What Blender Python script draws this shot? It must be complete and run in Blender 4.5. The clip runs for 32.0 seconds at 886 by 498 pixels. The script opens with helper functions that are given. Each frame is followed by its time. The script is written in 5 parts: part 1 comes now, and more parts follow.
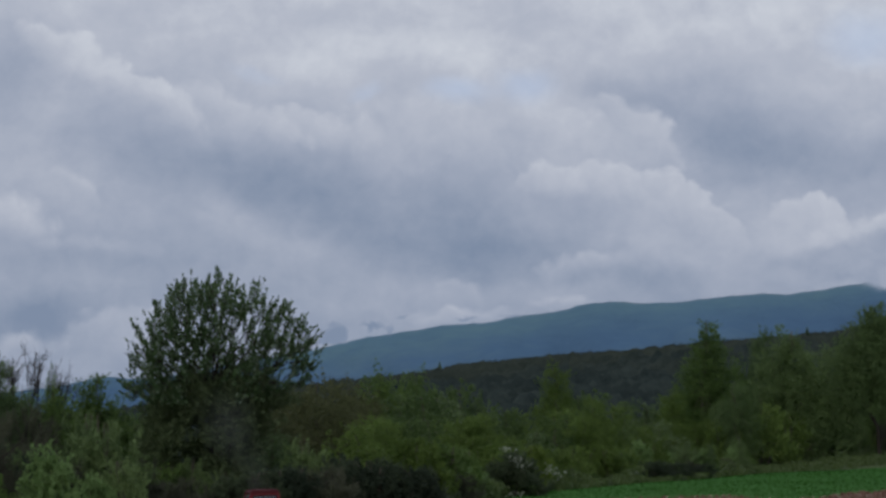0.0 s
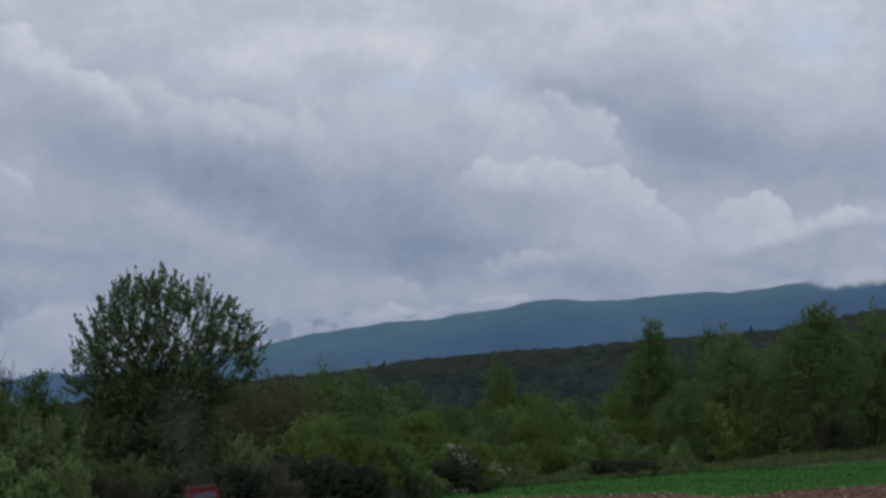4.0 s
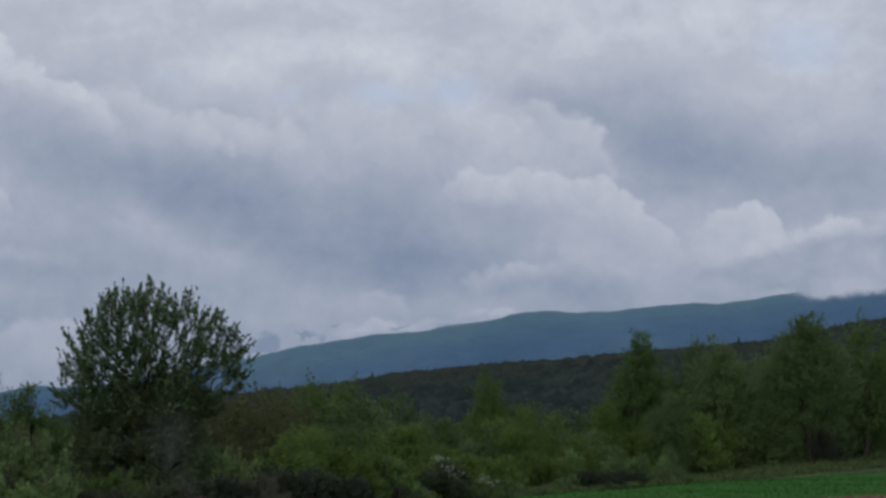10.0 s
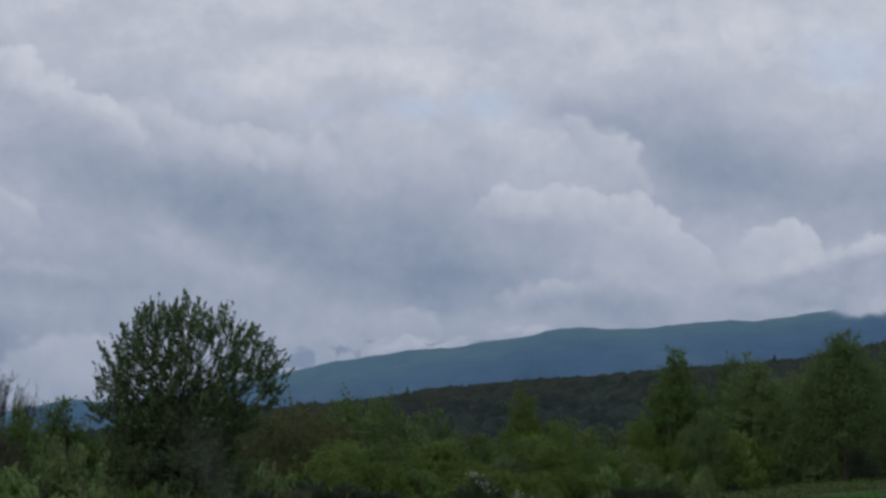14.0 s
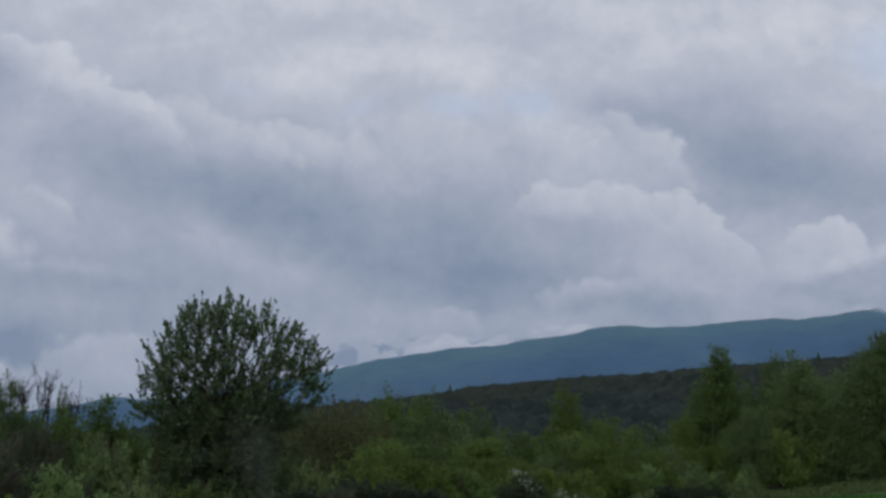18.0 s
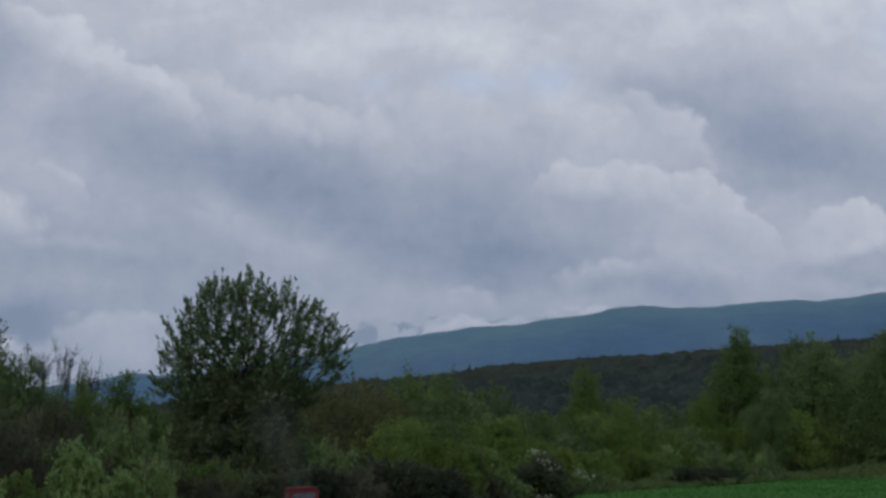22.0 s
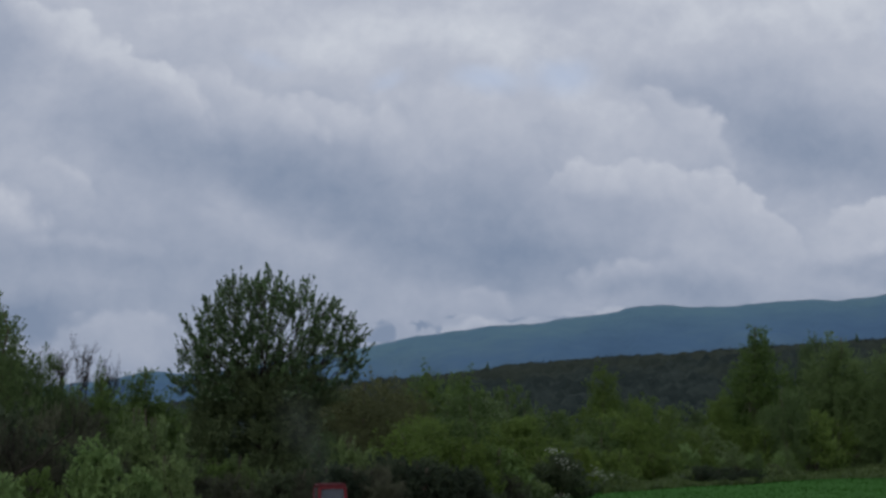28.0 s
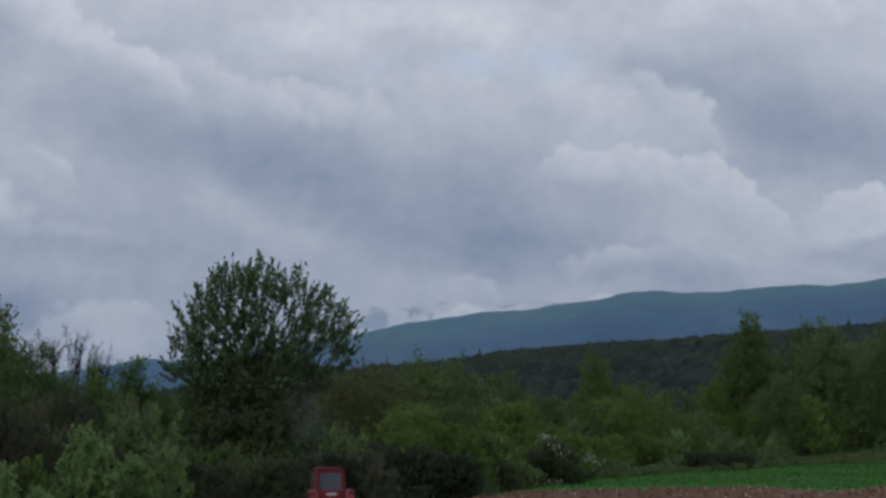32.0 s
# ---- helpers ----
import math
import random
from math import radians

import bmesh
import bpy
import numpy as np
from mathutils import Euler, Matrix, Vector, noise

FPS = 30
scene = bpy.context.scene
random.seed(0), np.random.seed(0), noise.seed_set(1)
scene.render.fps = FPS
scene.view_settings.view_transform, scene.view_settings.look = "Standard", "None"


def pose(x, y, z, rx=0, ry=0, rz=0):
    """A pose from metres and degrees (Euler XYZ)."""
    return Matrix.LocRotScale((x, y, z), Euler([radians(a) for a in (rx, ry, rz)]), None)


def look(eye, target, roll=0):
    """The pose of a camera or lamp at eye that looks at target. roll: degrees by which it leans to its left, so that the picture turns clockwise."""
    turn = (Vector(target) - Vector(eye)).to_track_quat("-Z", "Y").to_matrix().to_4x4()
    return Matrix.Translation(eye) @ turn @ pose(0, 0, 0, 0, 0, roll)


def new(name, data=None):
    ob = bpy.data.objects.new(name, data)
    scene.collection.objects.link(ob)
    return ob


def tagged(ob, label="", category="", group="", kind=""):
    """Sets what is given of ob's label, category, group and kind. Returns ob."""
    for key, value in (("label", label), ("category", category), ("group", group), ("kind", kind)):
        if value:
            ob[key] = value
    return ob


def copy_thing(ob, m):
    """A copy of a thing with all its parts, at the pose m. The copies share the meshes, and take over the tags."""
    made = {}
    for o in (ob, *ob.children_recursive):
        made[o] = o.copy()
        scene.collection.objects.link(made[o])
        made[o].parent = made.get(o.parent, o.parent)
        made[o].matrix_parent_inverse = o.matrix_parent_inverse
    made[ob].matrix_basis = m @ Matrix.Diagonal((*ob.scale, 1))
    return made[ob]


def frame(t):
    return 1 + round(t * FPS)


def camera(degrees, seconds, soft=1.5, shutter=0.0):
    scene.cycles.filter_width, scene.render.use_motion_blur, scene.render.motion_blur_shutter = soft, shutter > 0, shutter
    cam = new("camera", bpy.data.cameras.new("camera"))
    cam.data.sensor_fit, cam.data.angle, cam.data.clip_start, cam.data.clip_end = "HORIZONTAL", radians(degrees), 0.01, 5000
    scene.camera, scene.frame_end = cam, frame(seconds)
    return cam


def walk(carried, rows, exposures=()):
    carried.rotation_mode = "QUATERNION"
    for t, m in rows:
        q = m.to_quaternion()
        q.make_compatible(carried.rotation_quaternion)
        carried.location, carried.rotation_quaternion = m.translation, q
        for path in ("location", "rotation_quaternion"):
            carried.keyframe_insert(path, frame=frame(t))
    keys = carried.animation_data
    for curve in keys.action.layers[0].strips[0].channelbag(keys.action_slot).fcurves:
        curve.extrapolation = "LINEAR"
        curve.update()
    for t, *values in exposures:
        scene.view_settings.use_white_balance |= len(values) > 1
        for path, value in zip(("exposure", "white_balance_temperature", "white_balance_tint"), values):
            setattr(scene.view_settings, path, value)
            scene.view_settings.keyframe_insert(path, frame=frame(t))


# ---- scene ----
EYE = (0.0, 0.0, 1.65)
cam = camera(20.0, 32.0, soft=3.0)
walk(cam, [
    (0, pose(0, 0, 1.65, 95.730, 0.895, -1.001)), (0.5, pose(0, 0, 1.65, 95.755, 0.890, -1.058)),
    (1, pose(0, 0, 1.65, 95.813, 0.896, -1.080)), (1.5, pose(0, 0, 1.65, 95.653, 0.953, -1.157)),
    (2, pose(0, 0, 1.65, 95.577, 0.905, -1.014)), (2.5, pose(0, 0, 1.65, 95.639, 0.935, -1.399)),
    (3, pose(0, 0, 1.65, 95.717, 0.966, -1.908)), (3.5, pose(0, 0, 1.65, 95.685, 0.768, -2.108)),
    (5.5, pose(0, 0, 1.65, 95.572, 1.091, -2.712)), (6, pose(0, 0, 1.65, 95.647, 1.094, -2.678)),
    (6.5, pose(0, 0, 1.65, 95.816, 0.995, -2.566)), (7, pose(0, 0, 1.65, 95.941, 0.981, -2.475)),
    (7.5, pose(0, 0, 1.65, 96.052, 0.916, -2.481)), (8, pose(0, 0, 1.65, 95.988, 0.961, -2.612)),
    (8.5, pose(0, 0, 1.65, 95.935, 1.018, -2.705)), (9, pose(0, 0, 1.65, 95.724, 1.071, -2.888)),
    (9.5, pose(0, 0, 1.65, 95.770, 1.075, -2.818)), (10, pose(0, 0, 1.65, 95.910, 0.945, -2.538)),
    (10.5, pose(0, 0, 1.65, 96.061, 0.914, -2.472)), (11, pose(0, 0, 1.65, 96.297, 0.727, -2.392)),
    (11.5, pose(0, 0, 1.65, 96.358, 0.597, -2.033)), (12, pose(0, 0, 1.65, 96.396, 0.611, -2.157)),
    (12.5, pose(0, 0, 1.65, 96.340, 0.599, -2.130)), (13, pose(0, 0, 1.65, 96.249, 0.667, -2.005)),
    (13.5, pose(0, 0, 1.65, 96.179, 0.742, -1.993)), (14, pose(0, 0, 1.65, 96.282, 0.587, -1.759)),
    (14.5, pose(0, 0, 1.65, 96.371, 0.628, -1.846)), (16.5, pose(0, 0, 1.65, 96.869, 0.364, -1.108)),
    (17, pose(0, 0, 1.65, 96.791, 0.357, -0.799)), (17.5, pose(0, 0, 1.65, 96.701, 0.431, -0.743)),
    (18, pose(0, 0, 1.65, 96.249, 0.492, -0.787)), (18.5, pose(0, 0, 1.65, 96.108, 0.247, -0.883)),
    (19, pose(0, 0, 1.65, 95.895, 0.248, -0.569)), (19.5, pose(0, 0, 1.65, 95.704, 0.206, -0.466)),
    (20, pose(0, 0, 1.65, 95.735, 0.138, -0.708)), (20.5, pose(0, 0, 1.65, 95.796, 0.057, -0.416)),
    (21, pose(0, 0, 1.65, 95.805, 0.138, -0.651)), (21.5, pose(0, 0, 1.65, 95.740, -0.068, -0.500)),
    (22, pose(0, 0, 1.65, 95.765, 0.008, -0.371)), (22.5, pose(0, 0, 1.65, 95.617, -0.074, -0.108)),
    (23, pose(0, 0, 1.65, 95.588, 0.000, 0.000)), (23.5, pose(0, 0, 1.65, 95.546, -0.052, 0.031)),
    (24, pose(0, 0, 1.65, 95.518, -0.145, 0.042)), (24.5, pose(0, 0, 1.65, 95.653, -0.207, -0.051)),
    (25, pose(0, 0, 1.65, 95.777, -0.141, 0.173)), (25.5, pose(0, 0, 1.65, 95.726, 0.007, -0.233)),
    (27.5, pose(0, 0, 1.65, 95.586, -0.100, -0.061)), (28, pose(0, 0, 1.65, 95.736, -0.161, 0.033)),
    (28.5, pose(0, 0, 1.65, 95.695, -0.309, 0.003)), (29, pose(0, 0, 1.65, 95.678, -0.399, 0.113)),
    (29.5, pose(0, 0, 1.65, 95.729, -0.250, -0.180)), (30, pose(0, 0, 1.65, 95.421, -0.299, -0.300)),
    (30.5, pose(0, 0, 1.65, 95.263, -0.238, -0.356)), (31, pose(0, 0, 1.65, 95.184, -0.117, -0.369)),
    (31.5, pose(0, 0, 1.65, 95.288, -0.119, -0.243)), (32, pose(0, 0, 1.65, 95.426, 0.048, -0.134)),
])

# ---------------------------------------------------------------- light
world = bpy.data.worlds.new("overcast_sky")
scene.world = world
world.use_nodes = True
wn = world.node_tree.nodes
wl = world.node_tree.links
wn.clear()
w_out = wn.new("ShaderNodeOutputWorld")
w_bg = wn.new("ShaderNodeBackground")
w_sky = wn.new("ShaderNodeTexSky")
w_sky.sky_type = "NISHITA"
w_sky.sun_disc = False
w_sky.sun_elevation = radians(32)
w_sky.sun_rotation = radians(210)
w_scale = wn.new("ShaderNodeMix")
w_scale.data_type = "RGBA"
w_scale.blend_type = "MULTIPLY"
w_scale.inputs[0].default_value = 1.0
w_scale.inputs[7].default_value = (0.08, 0.08, 0.08, 1)
w_mix = wn.new("ShaderNodeMix")
w_mix.data_type = "RGBA"
w_mix.inputs[0].default_value = 0.88
w_noise = wn.new("ShaderNodeTexNoise")
w_noise.inputs["Scale"].default_value = 3.0
w_noise.inputs["Detail"].default_value = 6.0
w_ramp = wn.new("ShaderNodeValToRGB")
w_ramp.color_ramp.elements[0].position = 0.3
w_ramp.color_ramp.elements[0].color = (0.30, 0.34, 0.43, 1)
w_ramp.color_ramp.elements[1].position = 0.7
w_ramp.color_ramp.elements[1].color = (0.52, 0.55, 0.62, 1)
w_coord = wn.new("ShaderNodeTexCoord")
wl.new(w_coord.outputs["Generated"], w_noise.inputs["Vector"])
wl.new(w_noise.outputs["Fac"], w_ramp.inputs[0])
wl.new(w_sky.outputs[0], w_scale.inputs[6])
wl.new(w_scale.outputs[2], w_mix.inputs[6])
wl.new(w_ramp.outputs[0], w_mix.inputs[7])
wl.new(w_mix.outputs[2], w_bg.inputs["Color"])
w_bg.inputs["Strength"].default_value = 1.22
wl.new(w_bg.outputs[0], w_out.inputs[0])

sun = new("sun", bpy.data.lights.new("sun", "SUN"))
sun.data.energy = 0.8
sun.data.angle = radians(25)
sun.data.color = (1.0, 0.96, 0.9)
sun.matrix_world = look((0, 0, 60), (38, 66, 12))
scene.view_settings.exposure = 0.0


# ---------------------------------------------------------------- materials
class Nodes:
    """A short way to write a node material."""

    def __init__(self, name):
        self.mat = bpy.data.materials.new(name)
        self.mat.use_nodes = True
        self.tree = self.mat.node_tree
        self.tree.nodes.clear()
        self.out = self.tree.nodes.new("ShaderNodeOutputMaterial")

    def node(self, kind, **sockets):
        n = self.tree.nodes.new(kind)
        for key, value in sockets.items():
            self.put(n.inputs[key.replace("_", " ")], value)
        return n

    def put(self, socket, value):
        if isinstance(value, bpy.types.NodeSocket):
            self.tree.links.new(value, socket)
        else:
            socket.default_value = value

    def maths(self, op, a, b=0.0, c=0.0, clamp=False):
        n = self.tree.nodes.new("ShaderNodeMath")
        n.operation, n.use_clamp = op, clamp
        for i, v in enumerate((a, b, c)):
            self.put(n.inputs[i], v)
        return n.outputs[0]

    def mix(self, fac, a, b):
        n = self.tree.nodes.new("ShaderNodeMix")
        n.data_type = "RGBA"
        for i, v in ((0, fac), (6, a), (7, b)):
            self.put(n.inputs[i], v)
        return n.outputs[2]

    def ramp(self, fac, *stops):
        n = self.tree.nodes.new("ShaderNodeValToRGB")
        els = n.color_ramp.elements
        while len(els) < len(stops):
            els.new(0.5)
        for el, (pos, col) in zip(els, stops):
            el.position, el.color = pos, (*col, 1)
        self.put(n.inputs[0], fac)
        return n.outputs[0]

    def noise(self, vec, scale, detail=4.0, rough=0.55):
        n = self.node("ShaderNodeTexNoise", Vector=vec, Scale=scale, Detail=detail, Roughness=rough)
        return n.outputs["Fac"]

    def space(self):
        return self.node("ShaderNodeTexCoord").outputs["Object"]

    def place(self):
        return self.node("ShaderNodeNewGeometry").outputs["Position"]

    def bump(self, height, strength, distance):
        return self.node("ShaderNodeBump", Height=height, Strength=strength, Distance=distance).outputs[0]

    def surface(self, shader):
        self.tree.links.new(shader, self.out.inputs["Surface"])
        return self.mat


def rgb(c):
    return (*c, 1.0)


def plain(name, dark, light, scale=6.0, rough=0.6, metal=0.0, bump=0.2, grain=60.0, spec=0.5):
    """A surface with stains at one scale and grain at another."""
    k = Nodes(name)
    at = k.space()
    stain = k.noise(at, scale, 5.0)
    fine = k.noise(at, grain, 3.0)
    col = k.ramp(k.maths("ADD", k.maths("MULTIPLY", stain, 0.7), k.maths("MULTIPLY", fine, 0.3)), (0.35, dark), (0.65, light))
    sh = k.node("ShaderNodeBsdfPrincipled", Base_Color=col, Roughness=rough, Metallic=metal)
    sh.inputs["Specular IOR Level"].default_value = spec
    k.put(sh.inputs["Normal"], k.bump(fine, bump, 0.01))
    return k.surface(sh.outputs[0])


def leafy(name, dark, light, shine=0.35, thin=0.3, vary=1.0, pale=None):
    """Foliage: each leaf its own shade, patches of older and younger growth, light through the blade."""
    k = Nodes(name)
    geo = k.node("ShaderNodeNewGeometry")
    patch = k.noise(geo.outputs["Position"], 0.45, 3.0)
    own = k.node("ShaderNodeObjectInfo").outputs["Random"]
    tone = k.maths("ADD", k.maths("MULTIPLY", geo.outputs["Random Per Island"], 0.20), k.maths("MULTIPLY", patch, 0.6))
    tone = k.maths("MULTIPLY_ADD", k.maths("SUBTRACT", own, 0.5), 0.5 * vary, k.maths("ADD", tone, 0.12))
    deep = tuple(0.72 * c for c in dark)
    col = k.ramp(tone, (0.10, deep), (0.35, dark), (0.85, light))
    # some leaves paler: pale undersides, and highlights put into the colour
    if pale:
        glinting = k.maths("GREATER_THAN", geo.outputs["Random Per Island"], 0.87)
        col = k.mix(glinting, col, rgb(pale))
    sh = k.node("ShaderNodeBsdfPrincipled", Base_Color=col, Roughness=0.5)
    sh.inputs["Specular IOR Level"].default_value = shine
    through_leaf = k.node("ShaderNodeBsdfTranslucent", Color=col)
    m = k.node("ShaderNodeMixShader", Fac=thin)
    k.tree.links.new(sh.outputs[0], m.inputs[1])
    k.tree.links.new(through_leaf.outputs[0], m.inputs[2])
    return k.surface(m.outputs[0])


M_BARK = plain("bark", (0.045, 0.036, 0.028), (0.13, 0.11, 0.09), 2.0, 0.9, bump=0.6, grain=14.0, spec=0.2)
# bark at under half its tone, shade put into the colour
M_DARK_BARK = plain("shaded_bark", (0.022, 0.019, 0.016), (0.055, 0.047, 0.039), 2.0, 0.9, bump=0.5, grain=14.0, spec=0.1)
M_PALE_BARK = plain("pale_bark", (0.16, 0.15, 0.11), (0.30, 0.28, 0.22), 2.0, 0.9, bump=0.5, grain=14.0, spec=0.2)
M_TWIG = plain("bare_twigs", (0.021, 0.018, 0.017), (0.051, 0.045, 0.040), 2.0, 0.9, grain=9.0, spec=0.2)
M_DARKLEAF = leafy("dark_leaf", (0.040, 0.080, 0.028), (0.120, 0.200, 0.075), 0.3, 0.4, 0.0, (0.22, 0.29, 0.19))
M_WOODLEAF = leafy("wood_leaf", (0.092, 0.140, 0.056), (0.145, 0.210, 0.080), 0.05, 0.5)
M_GREEN = leafy("green_leaf", (0.076, 0.126, 0.036), (0.132, 0.203, 0.058), 0.08, 0.5)
# green_leaf darkened, so the deeper wood's shade is in the colour
M_BACK = leafy("shaded_leaf", (0.068, 0.110, 0.037), (0.118, 0.176, 0.057), 0.08, 0.5)
M_FRESH = leafy("fresh_leaf", (0.160, 0.255, 0.088), (0.250, 0.368, 0.142), 0.12, 0.5, 0.3)
# for shrubs added where bright patches show; their brightness is in this colour
M_BRIGHTPATCH = leafy("bright_patch_leaf", (0.112, 0.162, 0.034), (0.158, 0.218, 0.050), 0.1, 0.5, 0.3)
M_YELLOW = leafy("spring_leaf", (0.098, 0.150, 0.035), (0.153, 0.225, 0.060), 0.08, 0.5)
M_BLUISH = leafy("greyish_leaf", (0.085, 0.132, 0.050), (0.142, 0.200, 0.082), 0.2, 0.4)
M_DEEP = leafy("deep_leaf", (0.104, 0.154, 0.062), (0.190, 0.266, 0.102), 0.08, 0.55)
# the great tree's lower crown: a duller leaf without the pale ones
M_LOWLEAF = leafy("lower_crown_leaf", (0.092, 0.126, 0.062), (0.150, 0.192, 0.092), 0.05, 0.5, 0.0)
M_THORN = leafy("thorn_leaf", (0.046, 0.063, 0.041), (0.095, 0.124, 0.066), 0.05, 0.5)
M_BROWN = leafy("bud_brown_leaf", (0.068, 0.078, 0.036), (0.104, 0.115, 0.052), 0.05, 0.45)
M_RUSSET = leafy("dry_twig_mass", (0.066, 0.071, 0.048), (0.114, 0.121, 0.078), 0.05, 0.4)
M_BLOSSOM = leafy("white_blossom", (0.20, 0.23, 0.165), (0.40, 0.43, 0.34), 0.1, 0.4, 0.0)
M_GRASS = leafy("crop_blade", (0.028, 0.086, 0.015), (0.035, 0.103, 0.021), 0.0, 0.3)
M_TUSSOCK = leafy("rough_grass", (0.048, 0.080, 0.024), (0.094, 0.132, 0.044), 0.2)


def soil_material():
    k = Nodes("ploughed_soil")
    at = k.place()
    big = k.noise(at, 0.16, 4.0)
    mid = k.noise(at, 1.4, 5.0)
    fine = k.noise(at, 11.0, 3.0)
    tone = k.maths("ADD", k.maths("MULTIPLY", big, 0.4), k.maths("ADD", k.maths("MULTIPLY", mid, 0.4), k.maths("MULTIPLY", fine, 0.2)))
    col = k.ramp(tone, (0.34, (0.066, 0.036, 0.025)), (0.5, (0.122, 0.067, 0.047)), (0.66, (0.192, 0.115, 0.083)))
    sh = k.node("ShaderNodeBsdfPrincipled", Base_Color=col, Roughness=0.95)
    sh.inputs["Specular IOR Level"].default_value = 0.15
    k.put(sh.inputs["Normal"], k.bump(mid, 0.8, 0.12))
    return k.surface(sh.outputs[0])


def turf_material(name, dark, light, scale, shine=0.2):
    k = Nodes(name)
    at = k.place()
    tone = k.maths("ADD", k.maths("MULTIPLY", k.noise(at, scale, 5.0), 0.65, 1.7), k.maths("MULTIPLY", k.noise(at, scale * 14, 4.0), 0.35))
    col = k.ramp(tone, (0.36, dark), (0.64, light))
    sh = k.node("ShaderNodeBsdfPrincipled", Base_Color=col, Roughness=0.9)
    sh.inputs["Specular IOR Level"].default_value = shine
    k.put(sh.inputs["Normal"], k.bump(k.noise(at, 5.0, 4.0), 0.7, 0.15))
    return k.surface(sh.outputs[0])


M_SOIL = soil_material()
M_TURF = turf_material("meadow", (0.032, 0.050, 0.018), (0.085, 0.105, 0.040), 0.12)
M_CROP = turf_material("green_crop", (0.035, 0.110, 0.019), (0.045, 0.131, 0.027), 0.05, 0.03)
M_LITTER = turf_material("wood_floor", (0.020, 0.024, 0.012), (0.060, 0.058, 0.032), 0.10)


def mountain_material():
    k = Nodes("hazy_distant_forest")
    at = k.place()
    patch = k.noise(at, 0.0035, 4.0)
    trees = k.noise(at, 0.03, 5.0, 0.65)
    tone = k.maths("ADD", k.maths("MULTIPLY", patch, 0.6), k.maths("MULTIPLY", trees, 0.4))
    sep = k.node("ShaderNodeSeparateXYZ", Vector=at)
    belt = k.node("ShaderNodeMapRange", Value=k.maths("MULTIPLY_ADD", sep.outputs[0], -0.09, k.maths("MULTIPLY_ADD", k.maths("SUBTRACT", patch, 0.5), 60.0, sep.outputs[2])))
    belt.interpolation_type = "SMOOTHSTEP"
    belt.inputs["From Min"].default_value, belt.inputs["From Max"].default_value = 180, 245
    # haze painted into the forest colour: bluer low down, greener at the crest
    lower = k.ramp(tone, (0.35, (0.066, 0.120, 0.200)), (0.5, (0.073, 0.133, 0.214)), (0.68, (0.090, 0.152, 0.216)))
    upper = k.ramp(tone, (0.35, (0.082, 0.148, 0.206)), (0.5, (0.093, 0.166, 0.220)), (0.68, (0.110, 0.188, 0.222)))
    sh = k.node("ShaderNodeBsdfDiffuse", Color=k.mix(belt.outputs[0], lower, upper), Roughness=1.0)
    k.put(sh.inputs["Normal"], k.bump(trees, 0.25, 20.0))
    return k.surface(sh.outputs[0])


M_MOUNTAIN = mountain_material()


def sky_angles(k, at):
    """Bearing and height of a point of the sky, both scaled alike, as a flat vector."""
    sep = k.node("ShaderNodeSeparateXYZ", Vector=at)
    u = k.maths("MULTIPLY", k.maths("DIVIDE", sep.outputs[0], sep.outputs[1]), 4.446)
    v = k.maths("MULTIPLY", k.maths("DIVIDE", sep.outputs[2], sep.outputs[1]), 4.446)
    return k.node("ShaderNodeCombineXYZ", X=u, Y=v).outputs[0]


def warped(k, flat, scale, amount, detail=4.0):
    n = k.node("ShaderNodeTexNoise", Vector=flat, Scale=scale, Detail=detail, Roughness=0.6)
    off = k.node("ShaderNodeVectorMath", **{})
    off.operation = "SUBTRACT"
    k.put(off.inputs[0], n.outputs["Color"])
    off.inputs[1].default_value = (0.5, 0.5, 0.5)
    add = k.node("ShaderNodeVectorMath")
    add.operation = "MULTIPLY_ADD"
    k.put(add.inputs[0], off.outputs[0])
    add.inputs[1].default_value = (amount, amount, 0)
    k.put(add.inputs[2], flat)
    return add.outputs[0]


def puff(k, at, u, v, su, sv, turn):
    """One soft round mass of cloud; also its own upright coordinate."""
    mp = k.node("ShaderNodeMapping", Vector=at)
    mp.vector_type = "TEXTURE"
    mp.inputs["Location"].default_value = (u, v, 0)
    mp.inputs["Rotation"].default_value = (0, 0, radians(turn))
    mp.inputs["Scale"].default_value = (su, sv, 1)
    g = k.node("ShaderNodeTexGradient", Vector=mp.outputs[0])
    g.gradient_type = "SPHERICAL"
    return g.outputs["Fac"], mp.outputs[0]


def eased(k, value, low, high):
    n = k.node("ShaderNodeMapRange", Value=value)
    n.interpolation_type = "SMOOTHSTEP"
    n.inputs["From Min"].default_value, n.inputs["From Max"].default_value = low, high
    return n.outputs[0]


def soft_sum(k, at, total, masses):
    """Broad lighter and darker masses without an edge."""
    for u, v, su, sv, turn, amp in masses:
        fac, _ = puff(k, at, u, v, su * 1.9, sv * 1.9, turn)
        total = k.maths("MULTIPLY_ADD", eased(k, fac, 0.0, 0.95), amp, total)
    return total


def billows(k, at):
    """Rounded bumps at two sizes, for the cauliflower rims of heaped cloud."""
    out = 0.0
    for scale, gain in ((13.0, 0.38), (34.0, 0.24)):
        n = k.node("ShaderNodeTexVoronoi", Vector=at, Scale=scale)
        n.voronoi_dimensions, n.feature = "2D", "SMOOTH_F1"
        n.inputs["Smoothness"].default_value = 0.35
        out = k.maths("MULTIPLY_ADD", k.maths("SUBTRACT", 0.42, n.outputs["Distance"]), gain, out)
    return out


